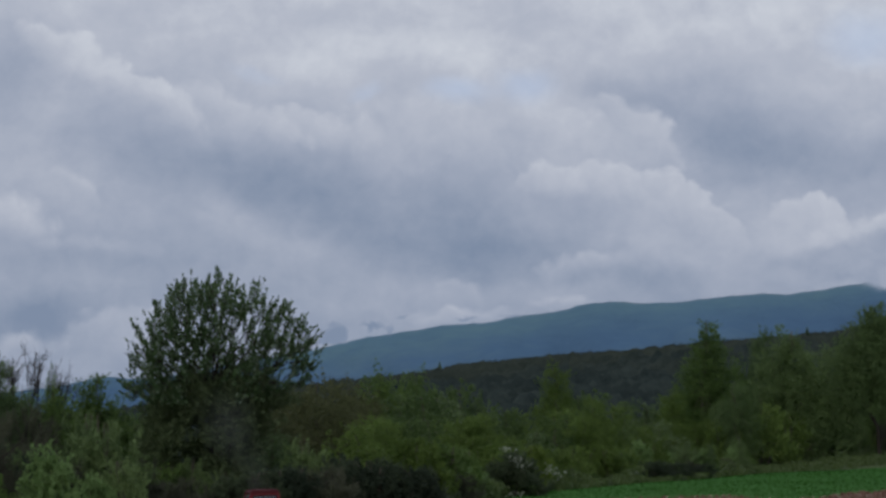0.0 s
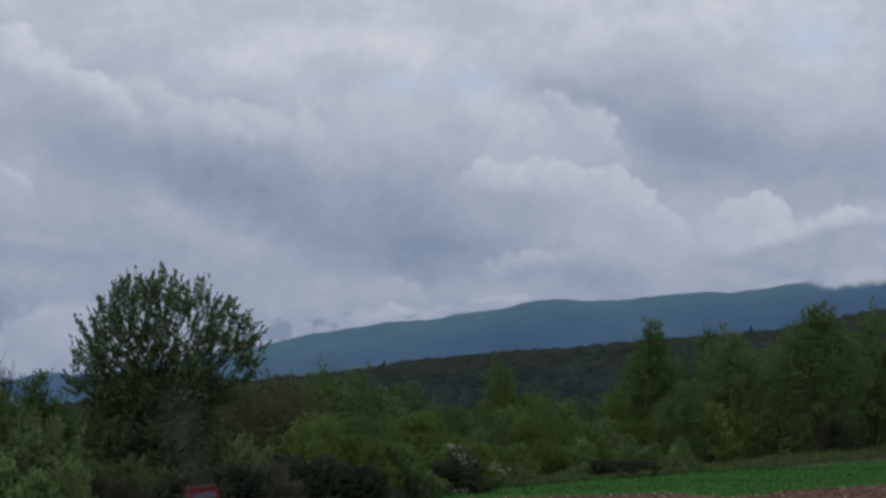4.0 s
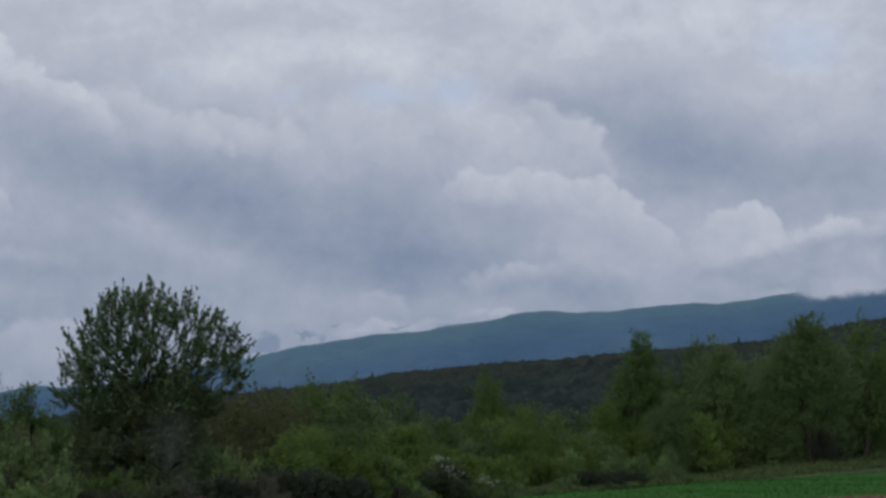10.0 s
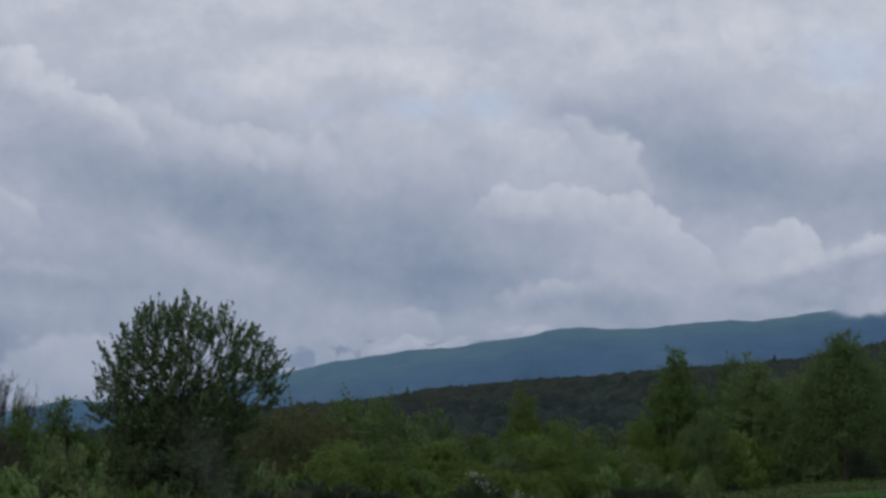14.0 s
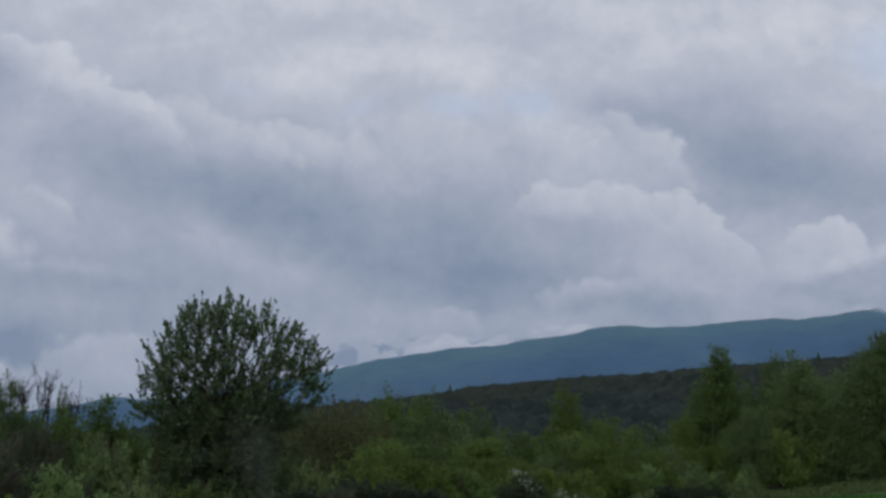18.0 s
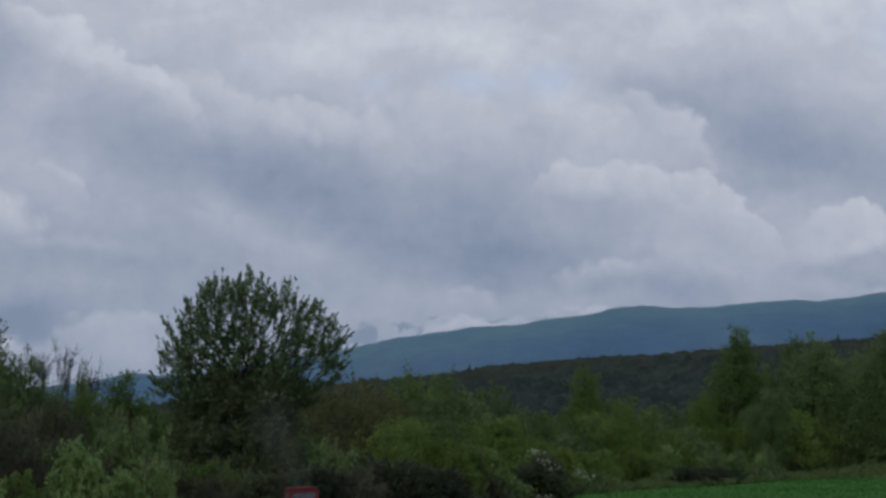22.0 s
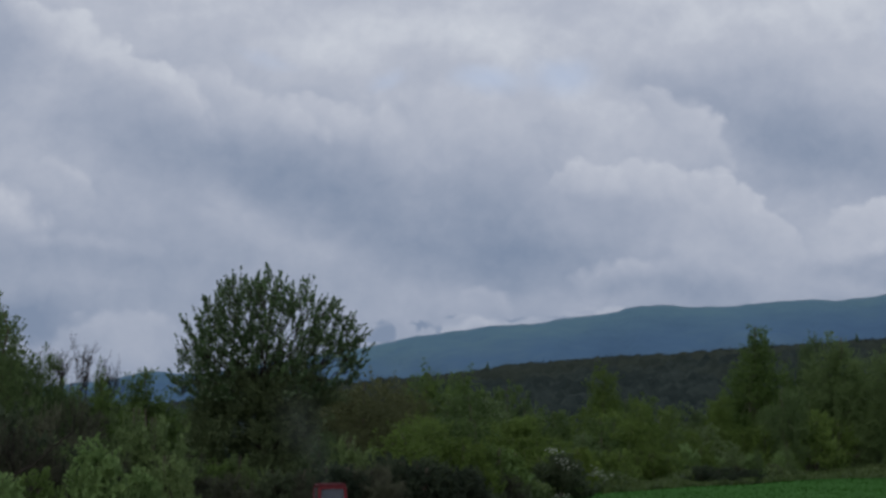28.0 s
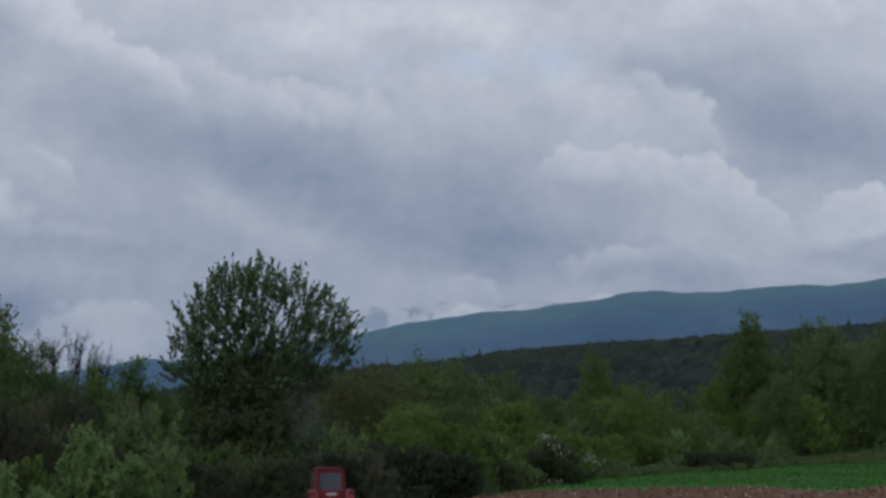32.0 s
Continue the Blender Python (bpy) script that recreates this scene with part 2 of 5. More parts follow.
def heaped(k, at, total, bumps, masses):
    """Heaped cloud, back to front: each has a rim of its own brightness and dissolves downwards."""
    for u, v, su, sv, turn, tone, crisp in masses:
        fac, own = puff(k, at, u, v, su, sv, turn)
        rim = eased(k, k.maths("ADD", fac, bumps), 0.06, 0.06 + crisp)
        inside = eased(k, fac, 0.0, 0.08)
        y = k.node("ShaderNodeSeparateXYZ", Vector=own).outputs[1]
        cover = k.maths("MULTIPLY", k.maths("MULTIPLY", rim, inside), eased(k, y, -0.35, 0.90))
        total = k.maths("MULTIPLY_ADD", k.maths("SUBTRACT", tone, total), cover, total)
    return total


CLOUD_DARK, CLOUD_LIGHT = (0.206, 0.262, 0.370), (0.594, 0.628, 0.695)


def cloud_colour(k, tone):
    return k.ramp(tone, (0.0, CLOUD_DARK), (0.45, (0.340, 0.384, 0.484)), (0.75, (0.450, 0.485, 0.572)), (1.0, CLOUD_LIGHT))


def cloud_layer_material():
    k = Nodes("cloud_cover")
    flat = sky_angles(k, k.space())
    slow = warped(k, warped(k, flat, 3.2, 0.07, 2.0), 10.0, 0.05, 5.0)
    crisp = warped(k, warped(k, warped(k, flat, 5.0, 0.05, 2.0), 15.0, 0.036, 4.0), 44.0, 0.008, 3.0)
    lean = k.node("ShaderNodeMapping", Vector=slow)
    lean.inputs["Rotation"].default_value = (0, 0, radians(24))
    lean.inputs["Scale"].default_value = (2.4, 5.0, 1)
    base = k.noise(lean.outputs[0], 1.9, 4.0, 0.5)
    wool = k.noise(slow, 8.0, 4.0, 0.5)
    fine = k.noise(crisp, 26.0, 4.0, 0.6)
    total = k.maths("MULTIPLY_ADD", base, 0.40, 0.19)
    total = k.maths("MULTIPLY_ADD", wool, 0.26, total)
    high = k.node("ShaderNodeMapRange", Value=k.node("ShaderNodeSeparateXYZ", Vector=flat).outputs[1])
    high.inputs["From Min"].default_value, high.inputs["From Max"].default_value = 0.30, 0.90
    high.inputs["To Min"].default_value, high.inputs["To Max"].default_value = -0.24, 0.29
    total = k.maths("ADD", total, high.outputs[0])
    bumps = billows(k, crisp)
    for bellies, lights, heaps in ((WEST_GREYS, WEST_LIGHTS, WEST_HEAPS), (EAST_GREYS, EAST_LIGHTS, EAST_HEAPS)):
        total = soft_sum(k, slow, total, bellies)
        total = soft_sum(k, slow, total, lights)
        total = heaped(k, crisp, total, bumps, heaps)
    total = k.maths("ADD", total, k.maths("MULTIPLY", k.maths("SUBTRACT", fine, 0.5), 0.25))
    gaps = soft_sum(k, slow, 0.0, BLUE_GAPS)
    colour = k.mix(k.maths("MINIMUM", gaps, 0.6), cloud_colour(k, total), (0.430, 0.530, 0.720, 1))
    sh = k.node("ShaderNodeEmission", Color=colour, Strength=1.0)
    return k.surface(sh.outputs[0])


# bearing, height, half width, half height, lean, how much lighter or darker
WEST_GREYS = (
    (-0.790, 0.840, 0.07, 0.11, 0, -0.24),
    (-0.420, 0.610, 0.18, 0.060, -10, -0.17),
    (-0.180, 0.570, 0.18, 0.060, -16, -0.27),
    (-0.240, 0.510, 0.10, 0.045, -18, -0.16),
    (0.000, 0.440, 0.14, 0.050, -14, -0.29),
    (0.100, 0.520, 0.10, 0.050, -20, -0.22),
    (-0.600, 0.430, 0.16, 0.025, -4, -0.10),
    (-0.740, 0.310, 0.10, 0.045, 0, -0.28),
    (-0.520, 0.640, 0.12, 0.040, -14, -0.12),
    (-0.560, 0.760, 0.26, 0.140, -20, -0.12),
)
WEST_LIGHTS = (
    (-0.160, 0.810, 0.10, 0.050, 10, 0.16),
    (-0.370, 0.515, 0.06, 0.030, -34, 0.12),
    (-0.560, 0.480, 0.18, 0.070, -8, -0.09),
    (-0.250, 0.450, 0.10, 0.022, -12, 0.10),
    (-0.680, 0.600, 0.10, 0.050, -10, 0.06),
    (-0.560, 0.290, 0.10, 0.040, 0, 0.12),
    (-0.100, 0.345, 0.14, 0.030, 3, 0.08),
)
EAST_GREYS = (
    (0.590, 0.675, 0.18, 0.075, -14, -0.34),
    (0.670, 0.620, 0.10, 0.050, -22, -0.16),
    (0.280, 0.530, 0.10, 0.035, -30, -0.10),
    (0.190, 0.425, 0.10, 0.045, -10, -0.24),
    (0.420, 0.378, 0.12, 0.022, 0, -0.18),
    (0.960, 0.585, 0.20, 0.045, -6, -0.20),
    (0.930, 0.700, 0.12, 0.060, -8, 0.08),
    (0.450, 0.720, 0.10, 0.030, -24, -0.10),
)
EAST_LIGHTS = (
    (0.120, 0.815, 0.10, 0.045, -10, 0.16),
    (0.720, 0.850, 0.26, 0.050, -6, 0.10),
    (0.320, 0.690, 0.11, 0.040, -28, 0.14),
    (0.240, 0.355, 0.12, 0.024, 4, 0.10),
    (0.840, 0.440, 0.22, 0.050, 0, 0.30),
    (0.640, 0.385, 0.14, 0.030, 0, 0.06),
    (0.460, 0.455, 0.11, 0.050, -22, 0.13),
    (0.300, 0.600, 0.12, 0.040, -24, 0.06),
)
# the same, with the brightness of the rim and its softness
WEST_HEAPS = (
    (-0.665, 0.805, 0.16, 0.080, -27, 0.90, 0.26),
    (-0.535, 0.738, 0.20, 0.065, -28, 0.88, 0.28),
    (-0.350, 0.680, 0.19, 0.085, -22, 0.80, 0.34),
    (-0.210, 0.660, 0.13, 0.070, -8, 0.80, 0.36),
    (-0.100, 0.655, 0.050, 0.100, -8, 0.84, 0.60),
    (-0.810, 0.500, 0.17, 0.090, -20, 0.92, 0.60),
    (-0.665, 0.565, 0.08, 0.036, -28, 0.76, 0.45),
    (-0.690, 0.530, 0.13, 0.070, -26, 0.58, 0.60),
    (-0.600, 0.450, 0.18, 0.036, -6, 0.58, 0.60),
    (-0.400, 0.495, 0.15, 0.032, -24, 0.54, 0.60),
    (-0.300, 0.455, 0.16, 0.030, -10, 0.52, 0.60),
    (-0.560, 0.270, 0.18, 0.085, 0, 0.56, 0.40),
    (-0.760, 0.240, 0.12, 0.060, 10, 0.58, 0.40),
)
EAST_HEAPS = (
    (0.030, 0.650, 0.17, 0.110, -4, 0.78, 0.40),
    (0.250, 0.670, 0.17, 0.090, -22, 0.82, 0.40),
    (0.410, 0.650, 0.15, 0.085, -38, 0.80, 0.40),
    (0.262, 0.555, 0.080, 0.065, -10, 0.80, 0.20),
    (0.370, 0.545, 0.095, 0.065, -8, 0.80, 0.20),
    (0.465, 0.515, 0.120, 0.085, -24, 0.80, 0.20),
    (0.540, 0.470, 0.120, 0.080, -28, 0.76, 0.22),
    (0.330, 0.395, 0.130, 0.055, 12, 0.64, 0.40),
    (0.765, 0.460, 0.125, 0.085, -10, 0.82, 0.24),
    (0.960, 0.435, 0.240, 0.090, 2, 0.82, 0.26),
    (0.850, 0.442, 0.110, 0.065, 0, 0.80, 0.34),
    (0.060, 0.335, 0.085, 0.055, 0, 0.52, 0.34),
    (0.080, 0.305, 0.130, 0.032, 4, 0.70, 0.50),
    (0.270, 0.322, 0.100, 0.034, 2, 0.66, 0.44),
)
BLUE_GAPS = (
    (0.080, 0.748, 0.045, 0.020, 5, 0.5),
    (0.210, 0.757, 0.050, 0.026, -10, 0.5),
    (-0.300, 0.790, 0.040, 0.010, -20, 0.2),
    (0.880, 0.835, 0.070, 0.045, 0, 0.5),
    (-0.100, 0.735, 0.030, 0.014, 10, 0.3),
)
M_CLOUDS = cloud_layer_material()


def mist_material(name, masses, shade=0.0, thin=1.05):
    """Low cloud that hangs on the ridge, thinning out at its edges."""
    k = Nodes(name)
    flat = sky_angles(k, k.space())
    crisp = warped(k, warped(k, flat, 11.0, 0.05, 6.0), 34.0, 0.014, 3.0)
    cover = 0.0
    for u, v, su, sv, turn, amp in masses:
        fac, _ = puff(k, crisp, u, v, su, sv, turn)
        cover = k.maths("MULTIPLY_ADD", fac, amp, cover)
    cover = k.maths("MULTIPLY", k.maths("ADD", cover, k.maths("MULTIPLY", k.noise(crisp, 16.0, 4.0), 0.35)), 1.0)
    alpha = k.node("ShaderNodeMapRange", Value=cover)
    alpha.interpolation_type = "SMOOTHSTEP"
    alpha.inputs["From Min"].default_value = 0.22
    alpha.inputs["From Max"].default_value = thin
    glow = k.node("ShaderNodeEmission", Color=cloud_colour(k, k.maths("ADD", k.noise(crisp, 9.0, 4.0), 0.04 - shade)), Strength=1.0)
    clear = k.node("ShaderNodeBsdfTransparent")
    m = k.node("ShaderNodeMixShader", Fac=alpha.outputs[0])
    k.tree.links.new(clear.outputs[0], m.inputs[1])
    k.tree.links.new(glow.outputs[0], m.inputs[2])
    return k.surface(m.outputs[0])


M_MIST = mist_material("ridge_cloud", (
    (0.98, 0.440, 0.27, 0.072, 0, 1.8),
    (0.72, 0.415, 0.16, 0.035, 6, 1.0),
    (0.90, 0.420, 0.25, 0.056, 3, 1.3),
    (1.15, 0.420, 0.20, 0.09, 0, 2.0),
    (0.02, 0.322, 0.13, 0.014, 7, 1.0),
    (0.24, 0.342, 0.10, 0.012, 8, 1.0),
    (-0.70, 0.245, 0.10, 0.035, 0, 1.2),
    (0.900, 0.388, 0.16, 0.032, 4, 1.3),
    (0.870, 0.392, 0.07, 0.034, 0, 1.0),
    (0.800, 0.394, 0.08, 0.022, 6, 0.9),
), 0.14, 1.7)
M_WISP = mist_material("dark_wisps_and_shadow", (
    # the first, strongest mass is a bluish cloud shadow painted as a dark patch
    (-0.114, 0.287, 0.040, 0.024, 35, 2.4),
    (-0.155, 0.275, 0.030, 0.014, 10, 1.2),
    (-0.098, 0.299, 0.022, 0.014, 50, 1.2),
    (-0.041, 0.315, 0.032, 0.007, -4, 1.8),
    (-0.050, 0.309, 0.012, 0.008, 40, 1.1),
    (-0.011, 0.307, 0.013, 0.009, 55, 1.2),
    (0.010, 0.323, 0.018, 0.006, 15, 1.0),
    (-0.110, 0.315, 0.018, 0.007, 10, 1.0),
    (0.125, 0.325, 0.026, 0.006, 4, 1.2),
    (0.200, 0.332, 0.030, 0.006, 6, 1.0),
), 0.72, 1.5)


# ---------------------------------------------------------------- mesh helpers
def mesh_from(name, verts, faces, mat):
    """A mesh from vertex and face arrays (all faces with the same number of corners)."""
    verts = np.asarray(verts, np.float32)
    faces = np.asarray(faces, np.int32)
    me = bpy.data.meshes.new(name)
    n, c = faces.shape
    me.vertices.add(len(verts))
    me.vertices.foreach_set("co", verts.ravel())
    me.loops.add(n * c)
    me.loops.foreach_set("vertex_index", faces.ravel())
    me.polygons.add(n)
    me.polygons.foreach_set("loop_start", np.arange(0, n * c, c, dtype=np.int32))
    me.update(calc_edges=True)
    me.validate()
    me.materials.append(mat)
    return me


def smooth(me):
    me.polygons.foreach_set("use_smooth", np.ones(len(me.polygons), bool))
    return me


def part_of(name, me, parent, label=""):
    ob = new(name, me)
    ob.parent = parent
    if label:
        ob["label"] = label
    return ob


def part(name, bm, mat, parent, label=""):
    me = bpy.data.meshes.new(name)
    bm.to_mesh(me)
    bm.free()
    me.materials.append(mat)
    return part_of(name, me, parent, label)


def land(x, y):
    """Height of the ground: level near the camera, then a gentle rise towards the woods."""
    x, y = np.asarray(x, float), np.asarray(y, float)
    d = np.hypot(x, np.maximum(y, 0))
    rise = np.where(d < 104, 0, np.where(d < 420, (d - 104) * 0.0245, 316 * 0.0245 + (d - 420) * 0.004))
    side = np.clip((x + 9) / 10, 0, 1)
    rise = rise * (0.3 + 0.7 * side * side * (3 - 2 * side))
    bank = 1.1 * np.clip((x - 34) / 22, 0, 1) * np.clip((y - 264) / 34, 0, 1)
    hollow = 0.24 * np.exp(-((y - 106) / 13) ** 2 - ((x + 6) / 10) ** 2)
    return rise - hollow + bank + 0.04 * np.sin(x * 0.21 + 1) * np.sin(y * 0.17)


def grid(name, xs, ys, height, mat):
    gx, gy = np.meshgrid(xs, ys)
    v = np.stack([gx, gy, height(gx, gy)], -1).reshape(-1, 3)
    nx, ny = len(xs), len(ys)
    a = (np.arange(ny - 1)[:, None] * nx + np.arange(nx - 1)).ravel()
    f = np.stack([a, a + 1, a + nx + 1, a + nx], -1)
    return smooth(mesh_from(name, v, f, mat))


def wobble(x, y, s, k=0.0):
    """Cheap smooth unevenness."""
    return (np.sin(x * s + 1.3 + k) * np.cos(y * s * 0.83 + 0.4 * k) + 0.6 * np.sin(x * s * 2.3 + y * s * 1.7 + k) + 0.35 * np.sin(x * s * 4.9 - y * s * 4.1 + 2 * k)) / 1.95


# ---------------------------------------------------------------- the land
far_x = np.concatenate([np.linspace(-4800, -320, 15), np.linspace(-260, 260, 105), np.linspace(320, 4800, 15)])
far_y = np.concatenate([np.linspace(-4000, -250, 12), np.linspace(-200, 460, 133), np.linspace(520, 4850, 24)])
ground = tagged(new("ground", grid("ground", far_x, far_y, land, M_TURF)), "rough meadow ground rising gently to the woods", "ground", kind="structure")


def soil_edge(x):
    return np.interp(x, (-24, -4, -1, 1.4, 4.3, 8.8, 16.4, 21.6, 22.9, 23.8, 26.1, 28.5, 33, 38.4, 42.1, 70), (120, 124, 129, 140, 152.5, 160, 164.5, 167, 158, 153, 157, 163, 173, 180, 184, 200)) + 0.8 * np.sin(x * 0.9) + 0.5 * np.sin(x * 2.3)


def soil_height(x, y):
    furrow = 0.09 * np.sin((y + 0.10 * x) * 2 * np.pi / 0.95)
    edge = np.clip((soil_edge(x) - y) / 2.0, -1.0, 1.0)
    return land(x, y) + 0.06 + (furrow + 0.07 * wobble(x, y, 2.1)) * np.clip(edge, 0, 1) + 0.16 * np.clip(edge, -1, 0)


ploughed = tagged(new("ploughed_field", grid("ploughed_field", np.linspace(-24, 70, 190), np.linspace(72, 204, 440), soil_height, M_SOIL)),
                  "freshly ploughed reddish-brown field with clods", "field", kind="structure")


def crop_height(x, y):
    far_edge = np.interp(x, (3, 5.5, 7.6, 13, 18.7, 22, 28.4, 33.4, 38.9, 48, 69), (145, 162, 176, 198, 212, 221, 231, 249, 262, 269, 280))
    side = np.clip(np.minimum((far_edge - y) / 4.0, np.minimum(y - soil_edge(x), x - 3.6) / 1.2), -1, 1)
    return land(x, y) + 0.06 + 0.10 * side + 0.02 * wobble(x, y, 0.8)


crop = tagged(new("crop_field", grid("crop_field", np.linspace(0, 110, 160), np.linspace(138, 320, 240), crop_height, M_CROP)),
              "bright green strip of young grain beyond the ploughed soil", "field", kind="structure")


def wooded_hill_height(x, y):
    """The long wooded ridge behind the trees, rising to the east."""
    b = np.asarray(x) / np.maximum(y, 1) * 4.446
    crest = np.interp(b, (-2.4, -0.9, -0.48, -0.20, -0.04, 0.12, 0.26, 0.42, 0.62, 0.78, 0.94, 1.05, 1.5, 2.6),
                      (0.12, 0.150, 0.163, 0.198, 0.2145, 0.2365, 0.2495, 0.256, 0.276, 0.286, 0.317, 0.331, 0.36, 0.38))
    along = np.clip((y - 620) / 580, 0, 1.0)
    top = 1.65 + crest / 4.446 * 1200 - 2.9
    body = along ** 0.85
    back = np.clip((y - 1200) / 700, 0, 1)
    return 8.5 + (top - 8.5) * body * (1 - 0.5 * back) + 1.6 * wobble(x, y, 0.03) * along


hill_x = np.linspace(-760, 900, 111)
hill_y = np.linspace(600, 1900, 66)
hill = tagged(new("wooded_hill", grid("wooded_hill", hill_x, hill_y, wooded_hill_height, M_LITTER)),
              "long low hill covered in dull brown-green forest", "hill", kind="structure")


def ridge(name, dist, depth, bs, es, foot, label, seed):
    """A far mountain: crest heights by bearing, falling towards its foot, with spurs and gullies."""
    xs = np.linspace(bs[0], bs[-1], 420)
    ts = np.linspace(0, 1, 40)
    bb, tt = np.meshgrid(xs, ts)
    e = np.interp(bb, bs, es)
    e = e + 0.0022 * wobble(bb, bb * 0 + seed, 42.0) + 0.0009 * wobble(bb, bb * 0, 170.0, seed)
    d = dist - depth * (1 - tt)
    spur = wobble(bb * 9 + tt * 1.3, tt * 2.0, 1.7, seed)
    d = d + 90 * spur * np.sin(np.pi * tt)
    z = foot + (e / 4.446 * dist - foot) * tt ** 0.9
    x = bb / 4.446 * d
    v = np.stack([x, d, z + 1.65], -1).reshape(-1, 3)
    back = np.stack([bs[0] / 4.446 * (dist + 60) + (xs - xs[0]) / 4.446 * (dist + 60), np.full(len(xs), dist + 300.0), np.full(len(xs), 0.0)], -1)
    v = np.concatenate([v, back])
    nx = len(xs)
    a = (np.arange(len(ts))[:, None] * nx + np.arange(nx - 1)).ravel()
    f = np.stack([a, a + 1, a + nx + 1, a + nx], -1)
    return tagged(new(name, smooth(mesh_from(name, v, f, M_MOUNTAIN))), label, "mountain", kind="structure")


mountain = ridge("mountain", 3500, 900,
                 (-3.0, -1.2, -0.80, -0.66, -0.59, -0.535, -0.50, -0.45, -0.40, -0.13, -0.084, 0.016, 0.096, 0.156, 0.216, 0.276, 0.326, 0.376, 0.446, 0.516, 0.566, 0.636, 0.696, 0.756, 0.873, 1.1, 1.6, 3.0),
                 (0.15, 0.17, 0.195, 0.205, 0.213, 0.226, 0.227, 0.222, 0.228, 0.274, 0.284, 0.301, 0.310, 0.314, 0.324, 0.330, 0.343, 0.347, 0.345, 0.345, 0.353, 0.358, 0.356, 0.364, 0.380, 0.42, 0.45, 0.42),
                 20.0, "long forested mountain, coloured blue-green by haze, under low cloud", 3)

# ---------------------------------------------------------------- the sky
def sky_patch(name, radius, b0, b1, e0, e1, mat, label):
    bs, es = np.linspace(b0, b1, 49), np.linspace(e0, e1, 33)
    bb, ee = np.meshgrid(bs, es)
    d = np.stack([bb / 4.446, np.ones_like(bb), ee / 4.446], -1)
    d = d / np.linalg.norm(d, axis=-1, keepdims=True) * radius
    a = (np.arange(32)[:, None] * 49 + np.arange(48)).ravel()
    f = np.stack([a, a + 1, a + 50, a + 49], -1)
    ob = new(name, smooth(mesh_from(name, d.reshape(-1, 3), f, mat)))
    ob.location = EYE
    return tagged(ob, label, "clouds", kind="structure")


clouds = sky_patch("backdrop_clouds", 4400, -2.6, 2.6, -0.25, 2.2, M_CLOUDS, "grey and white layered rain clouds filling the sky")
sky_patch("backdrop_mist", 2560, -1.2, 1.6, 0.2, 0.55, M_MIST, "low white cloud clinging to the mountain crest")
sky_patch("backdrop_wisps", 2540, -0.3, 0.4, 0.28, 0.36, M_WISP, "thin dark shreds of cloud and a painted cloud shadow at the ridge")


# ---------------------------------------------------------------- plants
def unit(v):
    return v / np.maximum(np.linalg.norm(v, axis=-1, keepdims=True), 1e-9)


def leaf_quads(rng, centres, aims, length, width, spread):
    """Leaf blades, folded in no plane: a diamond for each centre, pointing roughly along its aim."""
    n = len(centres)
    a = unit(aims + rng.normal(0, spread, (n, 3)))
    b = unit(np.cross(a, rng.normal(0, 1, (n, 3))))
    ln = length * rng.uniform(0.6, 1.3, (n, 1)) * 0.5
    wd = width * rng.uniform(0.6, 1.3, (n, 1)) * 0.5
    v = np.stack([centres - a * ln, centres + b * wd, centres + a * ln, centres - b * wd], 1).reshape(-1, 3)
    return v, np.arange(4 * n).reshape(-1, 4)


def tubes(paths, sides=6):
    """Tapered round limbs: each path is an array of points and an array of radii."""
    vs, fs, base = [], [], 0
    ring = np.linspace(0, 2 * np.pi, sides, endpoint=False)
    for pts, rad in paths:
        tang = unit(np.gradient(pts, axis=0))
        ref = np.where(np.abs(tang[:, 2:3]) > 0.9, np.array([[1.0, 0, 0]]), np.array([[0, 0, 1.0]]))
        u = unit(np.cross(tang, ref))
        w = np.cross(tang, u)
        n = len(pts)
        v = pts[:, None] + rad[:, None, None] * (np.cos(ring)[None, :, None] * u[:, None] + np.sin(ring)[None, :, None] * w[:, None])
        vs.append(v.reshape(-1, 3))
        i = np.arange(n - 1)[:, None] * sides
        j = np.arange(sides)[None]
        k = (j + 1) % sides
        fs.append(np.stack([i + j, i + k, i + sides + k, i + sides + j], -1).reshape(-1, 4) + base)
        base += n * sides
    return np.concatenate(vs), np.concatenate(fs)


def limb(rng, a, b, r0, r1, n=7, sag=0.12, crook=0.022):
    """A limb from a to b that climbs first and then leans out, a little crooked."""
    a, b = np.asarray(a, float), np.asarray(b, float)
    t = np.linspace(0, 1, n)[:, None]
    p = a + (b - a) * t
    size = np.linalg.norm(b - a)
    p[:, 2] += (np.sin(np.pi * t[:, 0]) * sag) * size * 0.5
    p[1:-1] += rng.normal(0, crook * size, (n - 2, 3))
    return p, r0 + (r1 - r0) * t[:, 0] ** 0.8


def in_lobes(rng, lobes, n, inner):
    """Points in the round masses of a crown, more of them near the outside."""
    lobes = np.asarray(lobes, float)
    vol = lobes[:, 3] * lobes[:, 4] * lobes[:, 5]
    pick = rng.choice(len(lobes), n, p=vol ** 0.8 / (vol ** 0.8).sum())
    d = unit(rng.normal(0, 1, (n, 3)))
    r = rng.uniform(inner ** 3, 1, (n, 1)) ** (1 / 3)
    return lobes[pick, :3] + d * r * lobes[pick, 3:6], d


